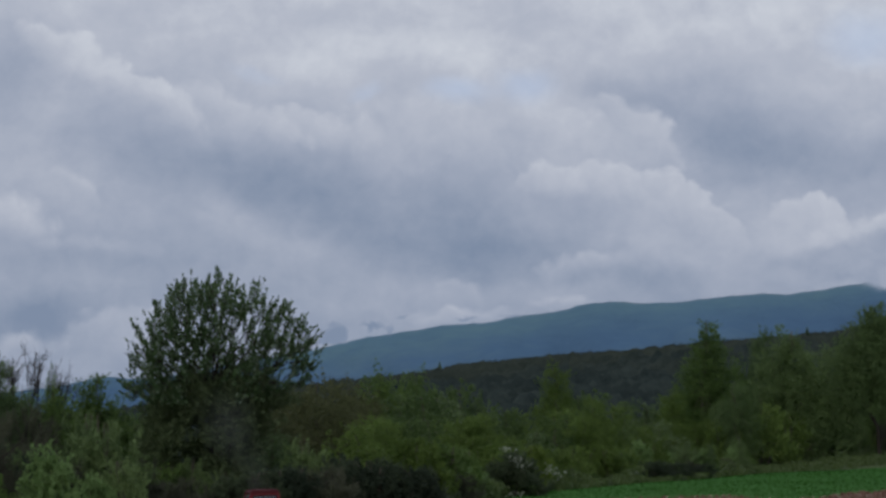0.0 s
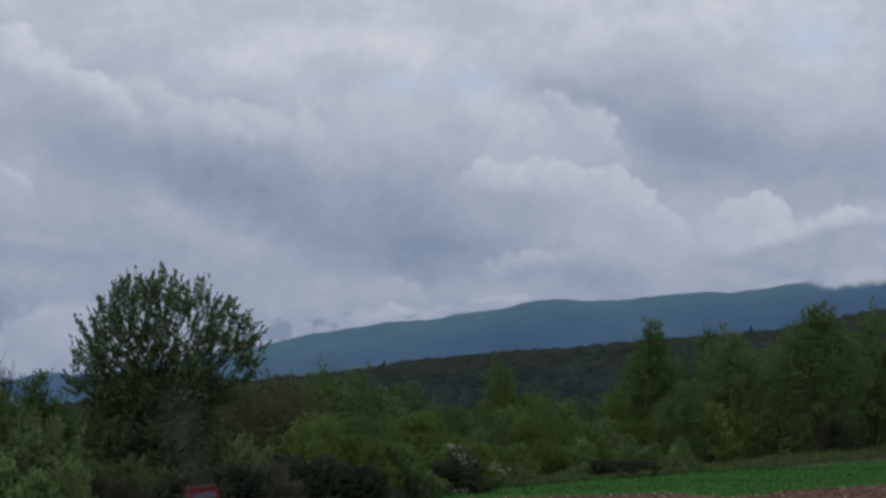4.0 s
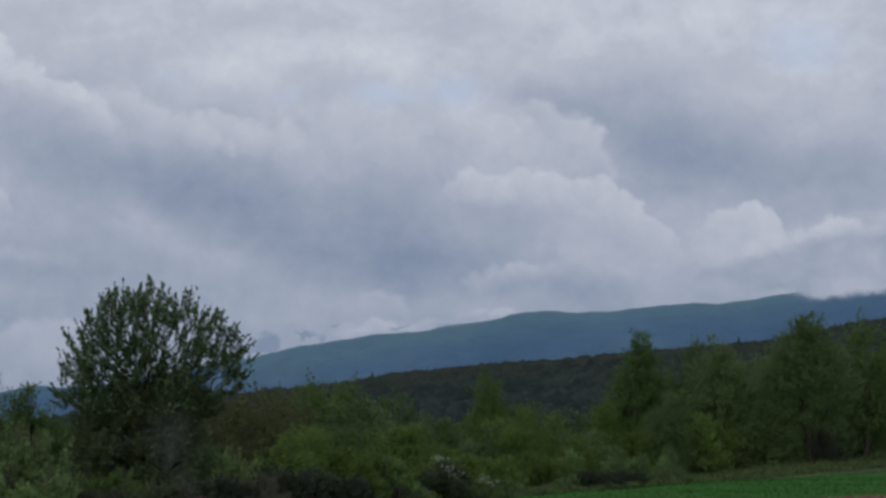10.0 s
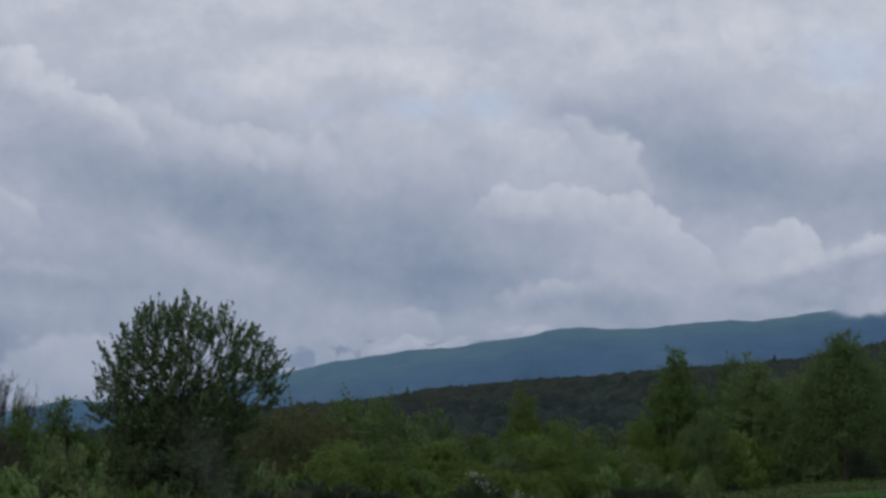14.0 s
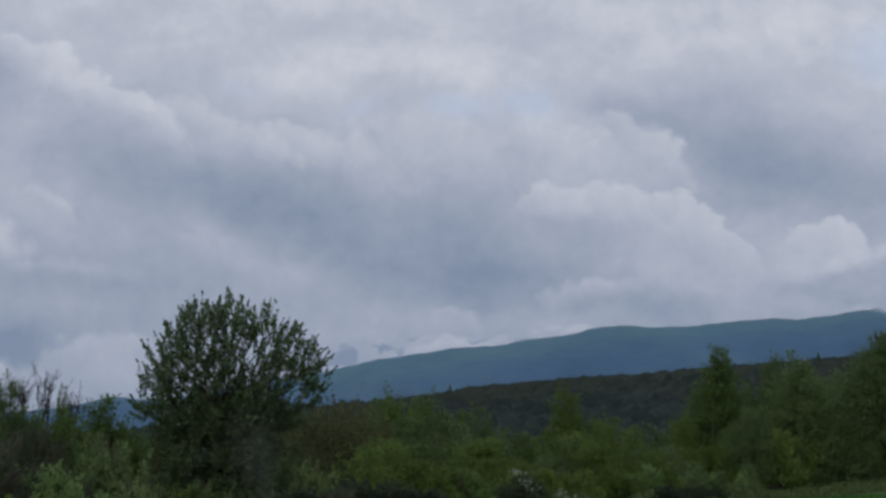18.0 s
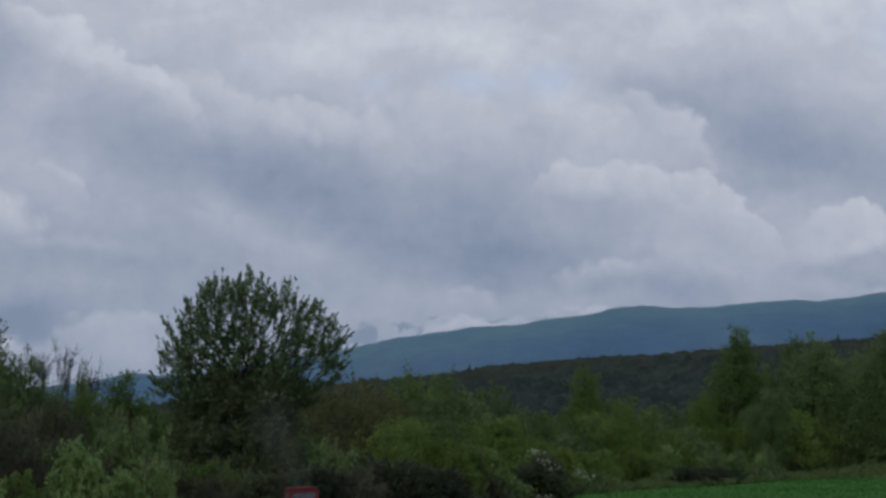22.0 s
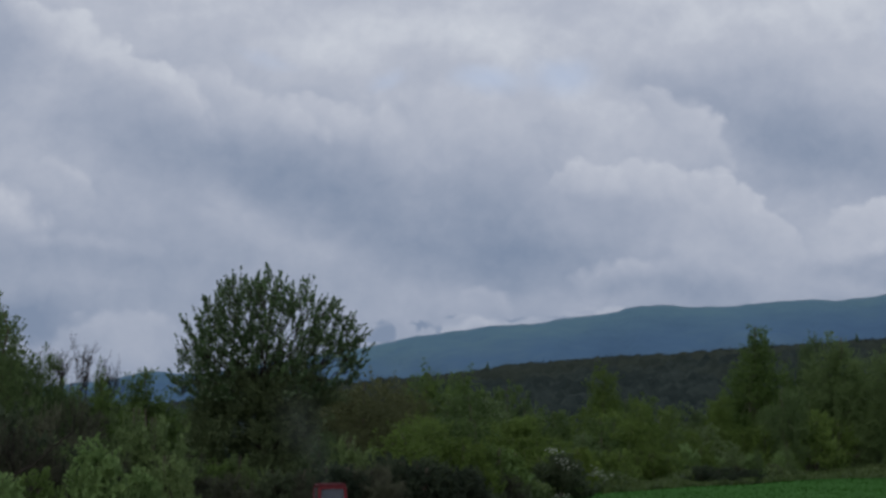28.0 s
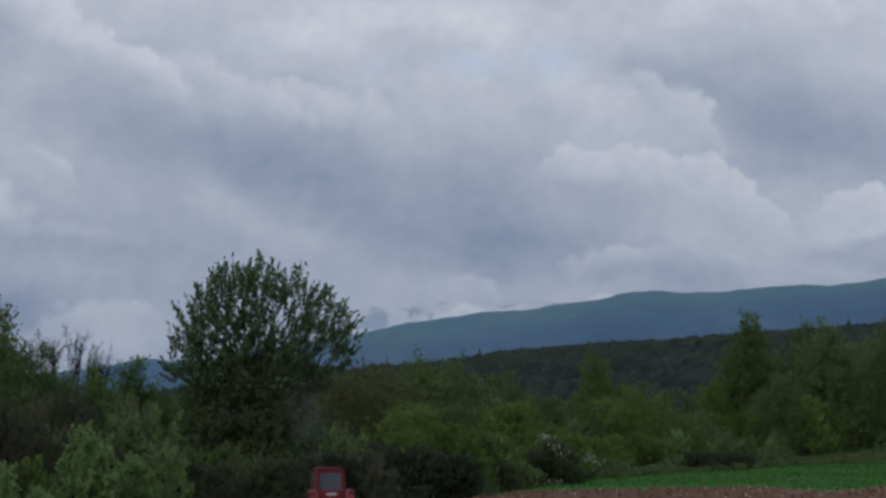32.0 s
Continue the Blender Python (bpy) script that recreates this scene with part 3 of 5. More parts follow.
def crown_mesh(rng, name, lobes, sprays, leaves, size, mat, inner=0.45, length=0.24, width=0.11, lift=0.7, slim=0.22, loose=0.7):
    """Leafy sprays: short twigs that grow outwards and up, each set with leaves."""
    c, d = in_lobes(rng, lobes, sprays, inner)
    aim = unit(d + np.array([0, 0, lift]) + rng.normal(0, 0.3, d.shape))
    step = rng.uniform(-0.5, 0.9, (sprays, leaves, 1)) * size * rng.uniform(0.5, 1.4, (sprays, 1, 1))
    side = rng.normal(0, slim * size, (sprays, leaves, 3)) * (1.1 - 0.6 * np.abs(step) / size)
    p = (c[:, None] + aim[:, None] * step + side).reshape(-1, 3)
    p[:, 2] = np.maximum(p[:, 2], 0.03)
    v, f = leaf_quads(rng, p, np.repeat(aim, leaves, 0), length, width, loose)
    return mesh_from(name, v, f, mat), c


def tree(name, seed, lobes, height, trunk_r, mat, bark, sprays, leaves=26, size=0.8, limbs=14, twigs=60, inner=0.45,
         length=0.26, width=0.12, lift=0.7, stems=((0, 0),), fork=0.32, label="", category="tree", group="", stem_name="trunk", slim=0.22, loose=0.7):
    """A tree: one or more tapered stems, crooked limbs, and a crown of leafy sprays."""
    rng = np.random.default_rng(seed)
    root = tagged(new(name), label, category, group)
    me, c = crown_mesh(rng, "crown", lobes, sprays, leaves, size, mat, inner, length, width, lift, slim, loose)
    top = max(l[2] + l[5] * 0.7 for l in lobes)
    mid = np.average(np.asarray(lobes)[:, :2], axis=0, weights=np.asarray(lobes)[:, 3] ** 2)
    for i, (sx, sy) in enumerate(stems):
        aim = np.array([mid[0] + 0.7 * sx, mid[1] + 0.7 * sy, top])
        stem = limb(rng, (sx, sy, -0.3), aim, trunk_r, 0.03, 10, 0.0)
        v, f = tubes([stem], 8)
        part_of(stem_name, smooth(mesh_from(stem_name, v, f, bark)), root)
        tips = c[rng.choice(len(c), max(1, limbs // len(stems)))]
        near = twigs // max(1, limbs)
        for tip in tips:
            j = int(rng.uniform(fork, 0.8) * 9)
            bough = limb(rng, stem[0][j], tip, stem[1][j] * 0.55, 0.015, 7, 0.2)
            spray = [bough]
            gap = np.linalg.norm(c - tip, axis=1)
            for end in c[np.argsort(gap)[1:40]][rng.permutation(min(39, len(c) - 1))[:near]]:
                q = rng.integers(2, 6)
                spray.append(limb(rng, bough[0][q], end, max(0.015, bough[1][q] * 0.5), 0.008, 5, 0.15))
            v, f = tubes(spray, 5)
            part_of("limb", smooth(mesh_from("limb", v, f, bark)), root)
    part_of("crown", me, root)
    return root


def heap(rng, n, rx, rz, z0, flat=0.5):
    """Round masses stacked into an uneven crown."""
    out = []
    for i in range(n):
        t = (i + 0.5) / n
        a = i * 2.4 + rng.uniform(-0.4, 0.4)
        w = rx * (1.0 - 0.75 * t ** 1.6)
        r = rx * rng.uniform(0.34, 0.56) * (1.0 - 0.4 * t)
        out.append((math.cos(a) * w * 0.55, math.sin(a) * w * 0.55, z0 + rz * t, r, r, r * rng.uniform(0.8, 1.15)))
    return out


def spire(rng, n, rx, rz, z0):
    """A narrow crown that tapers to a leader."""
    out = []
    for i in range(n):
        t = (i + 0.5) / n
        a = i * 2.4 + rng.uniform(-0.5, 0.5)
        w = rx * (1 - t) ** 0.8
        r = rx * (0.10 + 0.44 * (1 - t) ** 0.75) * rng.uniform(0.8, 1.2)
        out.append((math.cos(a) * w * 0.5, math.sin(a) * w * 0.5, z0 + rz * t, r, r, r * 1.3))
    return out


def put(thing, x, y, scale=1.0, wide=1.0, turn=0.0, sink=0.05):
    m = pose(x, y, float(land(x, y)) - sink, 0, 0, turn) @ Matrix.Diagonal((scale * wide, scale * wide, scale, 1))
    return m


STOCK = {}


def stock(kind, make):
    """The first plant of a kind; later ones share its meshes."""
    thing = make()
    tall = [np.percentile([q.co.z for q in o.data.vertices], 99.85 if "spire" in kind else 99.4) for o in thing.children if o.name.startswith("crown")]
    STOCK[kind] = [thing, True, (5 if thing["category"] == "shrub" else 10) / max(tall)]


def plant(kind, x, y, height_scale, wide=1.0, turn=0.0, label=""):
    first, fresh, true_size = STOCK[kind]
    m = put(first, x, y, height_scale * true_size, wide / true_size, turn)
    if fresh:
        STOCK[kind][1] = False
        first.matrix_basis = m
        made = first
    else:
        keep = first.matrix_basis.copy()
        first.matrix_basis = Matrix.Identity(4)
        made = copy_thing(first, m)
        first.matrix_basis = keep
    if label:
        made["label"] = label
    return made


RNG = np.random.default_rng(11)
WOODS = "trees along the field edge"
# stock trees are 10 m tall, stock shrubs 5 m
TREES = dict(limbs=6, twigs=24, length=0.25, width=0.14, group=WOODS)
TALL = dict(limbs=7, twigs=28, length=0.19, width=0.10, group=WOODS)
stock("round", lambda: tree("broadleaf_tree", 21, heap(RNG, 13, 4.0, 6.4, 2.2), 10, 0.2, M_GREEN, M_BARK, 440, 18, 0.85,
                            label="mid-green broadleaf tree in young leaf at the field edge", **TREES))
stock("airy", lambda: tree("broadleaf_tree", 22, heap(RNG, 12, 3.6, 6.8, 2.0), 10, 0.17, M_YELLOW, M_BARK, 410, 18, 0.9,
                           label="airy yellow-green tree in spring leaf", **TREES))
stock("dark", lambda: tree("broadleaf_tree", 23, heap(RNG, 13, 3.6, 6.8, 1.8), 10, 0.22, M_WOODLEAF, M_BARK, 700, 24, 0.7,
                           label="dark green dense broadleaf tree", **TALL))
stock("grey", lambda: tree("broadleaf_tree", 24, heap(RNG, 12, 3.7, 6.4, 2.0), 10, 0.17, M_BLUISH, M_BARK, 410, 18, 0.85,
                           label="grey-green willow-like tree among the woods", **TREES))
stock("spire", lambda: tree("tall_tree", 25, spire(RNG, 24, 3.4, 8.4, 1.0), 10, 0.17, M_GREEN, M_BARK, 1250, 24, 0.62, fork=0.12,
                            label="tall narrow green tree with a pointed ragged top", **TALL))
stock("darkspire", lambda: tree("tall_tree", 26, spire(RNG, 24, 3.8, 8.2, 1.2), 10, 0.2, M_WOODLEAF, M_BARK, 1300, 24, 0.62, fork=0.12,
                                label="tall dark tree with a ragged pointed crown", **TALL))
stock("russet", lambda: tree("budding_tree", 27, heap(RNG, 12, 4.2, 5.8, 2.2), 10, 0.18, M_BROWN, M_BARK, 440, 18, 0.75,
                             label="olive-brown tree just coming into bud", **TREES))
BACK = dict(limbs=4, twigs=8, length=0.36, width=0.20, group=WOODS)
stock("back_round", lambda: tree("broadleaf_tree", 51, heap(RNG, 12, 4.1, 6.4, 2.2), 10, 0.2, M_BACK, M_BARK, 220, 17, 0.85,
                                 label="mid-green broadleaf tree standing deeper in the wood", **BACK))
stock("back_airy", lambda: tree("broadleaf_tree", 52, heap(RNG, 12, 3.8, 6.6, 2.0), 10, 0.17, M_YELLOW, M_BARK, 210, 17, 0.9,
                                label="yellow-green tree standing deeper in the wood", **BACK))
stock("back_grey", lambda: tree("broadleaf_tree", 53, heap(RNG, 12, 3.8, 6.4, 2.0), 10, 0.17, M_BLUISH, M_BARK, 210, 17, 0.85,
                                label="grey-green tree standing deeper in the wood", **BACK))
SHRUB = dict(limbs=3, twigs=12, inner=0.4, length=0.29, width=0.17, category="shrub", group="shrubs along the field edge", stem_name="stem", stems=((0, 0), (0.5, 0.2), (-0.4, 0.3)))
stock("bush", lambda: tree("shrub", 31, heap(RNG, 10, 2.7, 3.5, 0.8), 5, 0.07, M_FRESH, M_BARK, 280, 20, 0.5,
                           label="fresh light green leafy shrub beside the field", **SHRUB))
stock("greenbush", lambda: tree("shrub", 32, heap(RNG, 10, 3.0, 3.2, 0.7), 5, 0.07, M_GREEN, M_BARK, 185, 18, 0.55,
                                label="mid-green leafy shrub beside the field", **SHRUB))
stock("darkbush", lambda: tree("shrub", 33, heap(RNG, 10, 3.1, 3.0, 0.6), 5, 0.08, M_DEEP, M_BARK, 195, 18, 0.55,
                               label="dark dense shrub in the shade of trees", **SHRUB))
stock("drybush", lambda: tree("shrub", 34, heap(RNG, 10, 3.0, 2.8, 0.6), 5, 0.06, M_RUSSET, M_TWIG, 200, 24, 0.6, **{**SHRUB, "limbs": 9, "twigs": 70, "length": 0.5, "width": 0.05},
                              label="leafless brown thorny shrub with tangled twigs"))
stock("hedge", lambda: tree("shrub", 36, heap(RNG, 10, 3.1, 3.0, 0.6), 5, 0.08, M_THORN, M_BARK, 230, 22, 0.5,
                            label="blackish low thorn shrub at the crop's edge", **SHRUB))
stock("yellowbush", lambda: tree("shrub", 35, heap(RNG, 9, 2.9, 3.0, 0.6), 5, 0.06, M_YELLOW, M_BARK, 185, 18, 0.55,
                                 label="yellow-green shrub in spring leaf", **SHRUB))

stock("limebush", lambda: tree("shrub", 37, heap(RNG, 9, 2.7, 3.2, 0.5), 5, 0.06, M_BRIGHTPATCH, M_BARK, 200, 18, 0.5,
                               label="lime-green shrub added for a bright patch at the wood's edge", **SHRUB))
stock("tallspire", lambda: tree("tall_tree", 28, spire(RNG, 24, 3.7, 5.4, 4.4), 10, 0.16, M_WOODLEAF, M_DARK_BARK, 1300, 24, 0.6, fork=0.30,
                                label="tall dark tree with a bare trunk and a ragged pointed crown", **TALL))

# the great tree by the tractor: forked stems, a wide fan of upright shoots, open to the sky on top, dense and dark below
HUB = np.array((-0.5, 0.0, 6.7))
FAN_ANGLE = (-100, -84, -72, -60, -43, -24, -13, 2, 12, 17, 22, 30, 45, 60, 69, 77, 100)
FAN_REACH = (2.6, 3.8, 5.5, 5.7, 6.4, 7.4, 8.1, 8.3, 8.4, 7.6, 8.3, 8.0, 8.1, 7.9, 7.0, 4.4, 2.6)
low_lobes = (
    (-1.0, -0.4, 7.4, 2.3, 2.0, 1.3),
    (-0.6, 0.4, 8.5, 1.7, 1.4, 0.8),
    (1.7, 0.2, 8.7, 1.1, 1.4, 0.8),
    (-2.2, 0.2, 8.3, 1.0, 1.4, 0.7),
    (1.3, -0.4, 7.3, 1.8, 2.0, 1.3),
    (-2.9, -0.4, 6.6, 1.4, 1.9, 1.1),
    (3.5, 0.0, 7.7, 1.2, 1.5, 0.7),
    (1.5, -0.4, 6.0, 1.7, 2.0, 1.3),
    (-2.9, -0.9, 5.1, 1.8, 2.0, 1.6),
    (0.4, -0.6, 4.8, 2.2, 1.9, 2.0),
    (-1.7, 0.2, 2.4, 1.5, 1.4, 1.8),
    (-0.2, -1.2, 2.0, 2.0, 1.6, 1.8),
)
# openings in the crown where the sky shows through: across, height, radius
CROWN_GAPS = ((4.0, 9.2, 0.60), (5.1, 9.9, 0.35), (3.2, 8.3, 0.55), (2.3, 12.4, 0.50), (1.5, 10.9, 0.45), (0.0, 9.7, 0.40), (0.1, 13.1, 0.30), (-2.6, 9.9, 0.30), (-3.5, 12.0, 0.30), (3.4, 9.7, 0.40), (-4.5, 9.2, 0.50), (1.9, 14.6, 0.25), (-1.3, 11.2, 0.25))


def crown_sprays(rng, count):
    """Places for leafy sprays all through the fan, kept apart from one another and out of the gaps."""
    ats, outs = np.zeros((0, 3)), []
    while len(outs) < count:
        best, best_gap = None, -1.0
        for _ in range(10):
            angle = rng.uniform(-1, 1)
            angle = 92 * math.copysign(abs(angle) ** 1.15, angle) - 2
            depth = rng.uniform(-1, 1)
            full = float(np.interp(angle, FAN_ANGLE, FAN_REACH)) * (1 - 0.10 * depth * depth)
            share = rng.uniform(0.10, 1.0) ** 0.5
            out = np.array([math.sin(radians(angle)), 0.0, math.cos(radians(angle))])
            at = HUB + out * (full - 0.30) * share + np.array([0, depth * 3.2, 0])
            if at[2] < 7.4 or any(math.hypot(at[0] - gx, at[2] - gz) < gr for gx, gz, gr in CROWN_GAPS):
                continue
            gap = np.linalg.norm((ats - at) * (1, 0.3, 1), axis=1).min() if len(ats) else 9.0
            if gap > best_gap:
                best, best_gap = (at, out, depth), gap
        if best:
            ats = np.vstack([ats, best[0]])
            outs.append(best)
    return outs


def great_tree():
    rng = np.random.default_rng(5)
    root = tagged(new("great_tree"), "great dark poplar with a broad open crown beside the field", "tree")
    stems = []
    for a, b, r in (((-3.2, -1.0, -0.3), (-4.4, -0.4, 4.6), 0.22), ((-4.1, 0.4, -0.3), (-2.2, 0.0, 7.4), 0.20), ((-0.9, 0.3, -0.3), HUB + (0.3, 0, 1.6), 0.34), ((0.6, -0.4, -0.3), (0.9, 0.2, 8.0), 0.24)):
        stem = limb(rng, a, b, r, r * 0.45, 10, 0.0, 0.012)
        if b[2] > 6:
            stems.append(stem)
        v, f = tubes([stem], 8)
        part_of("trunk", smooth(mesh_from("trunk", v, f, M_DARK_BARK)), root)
    boughs = []
    for i in range(34):
        angle = -94 + 182 * ((i * 0.618) % 1.0)
        depth = rng.uniform(-0.9, 0.9)
        reach = float(np.interp(angle, FAN_ANGLE, FAN_REACH)) * rng.uniform(0.78, 0.94)
        out = np.array([math.sin(radians(angle)), 0.0, math.cos(radians(angle))])
        stem = stems[0] if angle < -45 and i % 2 else stems[2] if angle > 40 else stems[1]
        foot = stem[0][int(rng.integers(7, 10))]
        boughs.append([limb(rng, foot, HUB + out * reach + np.array([0, depth * 3.0, 0]), 0.095, 0.018, 10, 0.06 if abs(angle) < 55 else 0.22, 0.016)])
    spots, aims = [], []
    for at, out, depth in crown_sprays(rng, 325):
        near = min(range(len(boughs)), key=lambda j: np.linalg.norm((boughs[j][0][0][3:] - at) * (1, 0.5, 1), axis=1).min())
        spine = boughs[near][0][0]
        q = max(2, 2 + int(np.argmin(np.linalg.norm(spine[3:] - at, axis=1))))
        boughs[near].append(limb(rng, spine[q], at, 0.026, 0.012, 5, 0.10, 0.02))
        rise = unit(out * 0.8 + np.array([0, depth * 0.3, 0.6]))
        for _ in range(int(rng.integers(3, 7))):
            aim = unit(rise + rng.normal(0, 0.22, 3))
            size = rng.uniform(0.65, 1.15)
            start = at - rise * 0.25 + rng.normal(0, 0.14, 3)
            end = start + aim * size
            boughs[near].append((np.stack([at, start, (start + end) * 0.5, end]), np.array([0.014, 0.011, 0.008, 0.005])))
            n = int(rng.integers(12, 19))
            s = rng.uniform(0.05, 1.05, (n, 1))
            spots.append(start + (end - start) * s + rng.normal(0, 0.058, (n, 3)) * (1.2 - 0.7 * s))
            aims.append(np.repeat(aim[None], n, 0))
    for wood in boughs:
        v, f = tubes(wood, 5)
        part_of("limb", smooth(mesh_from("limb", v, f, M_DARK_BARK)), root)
    v, f = leaf_quads(rng, np.concatenate(spots), np.concatenate(aims), 0.24, 0.12, 0.5)
    part_of("crown", mesh_from("crown", v, f, M_DARKLEAF), root)
    low, _ = crown_mesh(rng, "lower_crown", low_lobes, 1100, 30, 0.75, M_LOWLEAF, 0.4, 0.26, 0.13)
    part_of("lower_crown", low, root, "dense shaded lower foliage")
    return root


big_tree = great_tree()
big_tree.matrix_basis = put(big_tree, -10.76, 150.00)

# ---------------------------------------------------------------- the wood's edge, west to east
plant("dark", -23.87, 134.00, 1.13, 0.75, 20, "thin dark green tree with sparse leaves above the thicket")
plant("darkspire", -20.60, 150.00, 0.95, 0.34, 140, "slim dark tree with sparse leaves in the thicket")
plant("dark", -28.98, 150.00, 1.40, 0.8, 80)
plant("dark", -22.87, 142.00, 0.95, 0.75, 120)
plant("dark", -24.76, 146.00, 0.88, 1.1, 40)
plant("dark", -21.34, 144.00, 0.74, 1.0, 10)
plant("dark", -25.33, 138.00, 1.20, 0.9, 250)
plant("dark", -23.64, 139.00, 0.87, 0.7, 190)
plant("dark", -22.80, 140.00, 0.72, 1.3, 70)
plant("dark", -22.10, 148.00, 0.79, 1.1, 300)
plant("round", -20.17, 148.00, 0.81, 0.8, 210)
plant("round", -20.75, 158.00, 0.75, 0.9, 200)
plant("spire", -18.26, 152.00, 0.91, 1.15, 30)
plant("round", -18.33, 165.00, 0.77, 0.9, 70)
plant("round", -17.37, 172.00, 0.75, 0.9, 170)
plant("bush", -16.25, 118.00, 0.88, 0.82, 0)
plant("bush", -19.60, 112.00, 0.55, 1.0, 140)
plant("greenbush", -18.40, 114.00, 0.60, 1.0, 140)
plant("bush", -17.60, 112.00, 0.34, 1.1, 20)
plant("bush", -14.60, 122.00, 0.62, 0.9, 60)
plant("darkbush", -13.93, 126.00, 0.72, 1.0, 250)
plant("darkbush", -14.88, 130.00, 1.10, 0.85, 160)
plant("darkbush", -16.40, 133.00, 1.20, 0.85, 20)
plant("drybush", -20.60, 132.00, 1.24, 0.8, 60)
plant("hedge", -20.52, 126.00, 0.93, 0.8, 130)
plant("drybush", -19.41, 134.00, 1.30, 0.8, 220)
plant("drybush", -18.60, 129.00, 0.98, 0.8, 300)
plant("hedge", -22.50, 126.00, 1.20, 1.0, 200)
plant("drybush", -20.96, 122.00, 1.05, 0.8, 0)
plant("drybush", -19.00, 122.00, 0.85, 0.8, 100)
plant("hedge", -17.90, 124.00, 0.80, 0.8, 100)
# behind and beside the great tree
plant("russet", -6.96, 215.00, 1.09, 1.35, 0)
plant("russet", -10.83, 225.00, 1.04, 1.1, 90)
plant("russet", -4.31, 228.00, 1.03, 1.1, 200)
plant("grey", -8.06, 160.00, 0.56, 1.5, 30)
plant("darkbush", -11.80, 145.50, 0.76, 0.8, 80)
plant("darkbush", -13.10, 144.50, 0.52, 0.8, 200)
plant("darkbush", -10.20, 145.00, 0.62, 0.9, 310)
plant("darkbush", -5.70, 150.00, 0.94, 0.95, 40)
plant("hedge", -3.13, 148.00, 0.71, 1.2, 10)
plant("hedge", -7.15, 142.00, 0.62, 1.4, 90)
plant("hedge", -1.44, 146.00, 0.64, 1.1, 130)
plant("drybush", -0.47, 150.00, 0.53, 1.2, 20)
plant("hedge", 1.06, 152.00, 0.46, 1.0, 220)
plant("limebush", 5.05, 171.00, 0.46, 0.9, 60)
plant("limebush", 10.30, 192.00, 0.72, 0.95, 160)
plant("limebush", 6.60, 186.00, 0.55, 0.9, 250)
plant("drybush", -4.22, 140.00, 0.45, 1.7, 70)
plant("drybush", -9.30, 136.00, 0.50, 1.7, 170)
plant("drybush", -11.27, 134.00, 0.56, 1.6, 40)
# the marked trees of the middle and the east end
plant("round", -1.63, 250.00, 1.14, 0.95, 10)
plant("round", 1.83, 262.00, 1.10, 1.0, 110)
plant("airy", 17.19, 272.00, 1.19, 0.78, 200)
plant("back_round", 6.30, 258.00, 0.97, 0.9, 30)
plant("back_grey", 8.40, 256.00, 0.86, 0.9, 130)
plant("airy", 7.72, 235.00, 0.64, 1.1, 20)
plant("airy", 18.68, 240.00, 0.78, 0.9, 170)
plant("spire", 37.3, 300.00, 1.73, 1.05, 130)
plant("airy", 31.70, 290.00, 0.92, 1.0, 30)
plant("darkspire", 47.6, 304.00, 1.60, 1.35, 0)
plant("dark", 45.75, 312.00, 1.60, 0.6, 60)
plant("dark", 50.89, 316.00, 1.36, 0.7, 150)
plant("round", 42.53, 312.00, 1.24, 0.9, 40)
plant("tallspire", 57.50, 300.00, 1.82, 1.0, 100)
plant("dark", 56.36, 325.00, 1.43, 0.9, 100)
plant("round", 70.64, 332.00, 1.87, 0.9, 190)
plant("darkspire", 78.00, 338.00, 2.00, 0.85, 230)
plant("yellowbush", 41.88, 286.00, 1.42, 1.0, 30)
plant("yellowbush", 45.71, 292.00, 1.20, 0.9, 130)
plant("yellowbush", 36.15, 284.00, 0.99, 1.0, 230)
plant("hedge", 23.18, 227.00, 0.38, 2.3, 30)
plant("hedge", 25.35, 231.00, 0.34, 2.2, 80)
plant("hedge", 28.59, 238.00, 0.29, 2.2, 130)
plant("drybush", 61.47, 312.00, 0.94, 1.1, 90)

# the rest of the wood, by bearing: how far off its edge lies and how high its tops reach
EDGE_B, EDGE_D = (-0.95, -0.6, -0.30, -0.22, -0.08, 0.03, 0.1, 0.17, 0.24, 0.30, 0.39, 0.47, 0.54, 0.60, 0.66, 0.8, 1.1), (118, 124, 132, 136, 140, 144, 153, 170, 190, 204, 216, 231, 242, 266, 294, 305, 330)
TOPS_B, TOPS_E = (-0.95, -0.55, -0.40, -0.20, -0.05, 0.05, 0.13, 0.24, 0.30, 0.40, 0.50, 0.62, 0.72, 0.82, 0.93, 1.2), (0.13, 0.165, 0.14, 0.170, 0.195, 0.19, 0.155, 0.155, 0.19, 0.165, 0.175, 0.20, 0.20, 0.225, 0.265, 0.29)


# open ground round the trunk of the tall tree: bearing and half width
CLEARING = (0.857, 0.024)


def fill(seed, kinds, b0, b1, count, near, away, lower, low_by, full, wide):
    """A row of plants along the wood's edge; lower: how much of the canopy's height they reach."""
    rng = np.random.default_rng(seed)
    for i in range(count):
        b = b0 + (b1 - b0) * (i + rng.uniform(0.1, 0.9)) / count
        d = float(np.interp(b, EDGE_B, EDGE_D)) + rng.uniform(near, away)
        if abs(b - CLEARING[0]) < CLEARING[1] and full == 5:
            d += 16
        e = float(np.interp(b, TOPS_B, TOPS_E)) * lower - low_by + rng.normal(0, 0.008)
        x = b / 4.446 * d
        h = 1.65 + e / 4.446 * d - float(land(x, d))
        plant(kinds[int(rng.integers(len(kinds)))], x, d, max(0.16, h / full), wide * rng.uniform(0.85, 1.2), rng.uniform(0, 360))


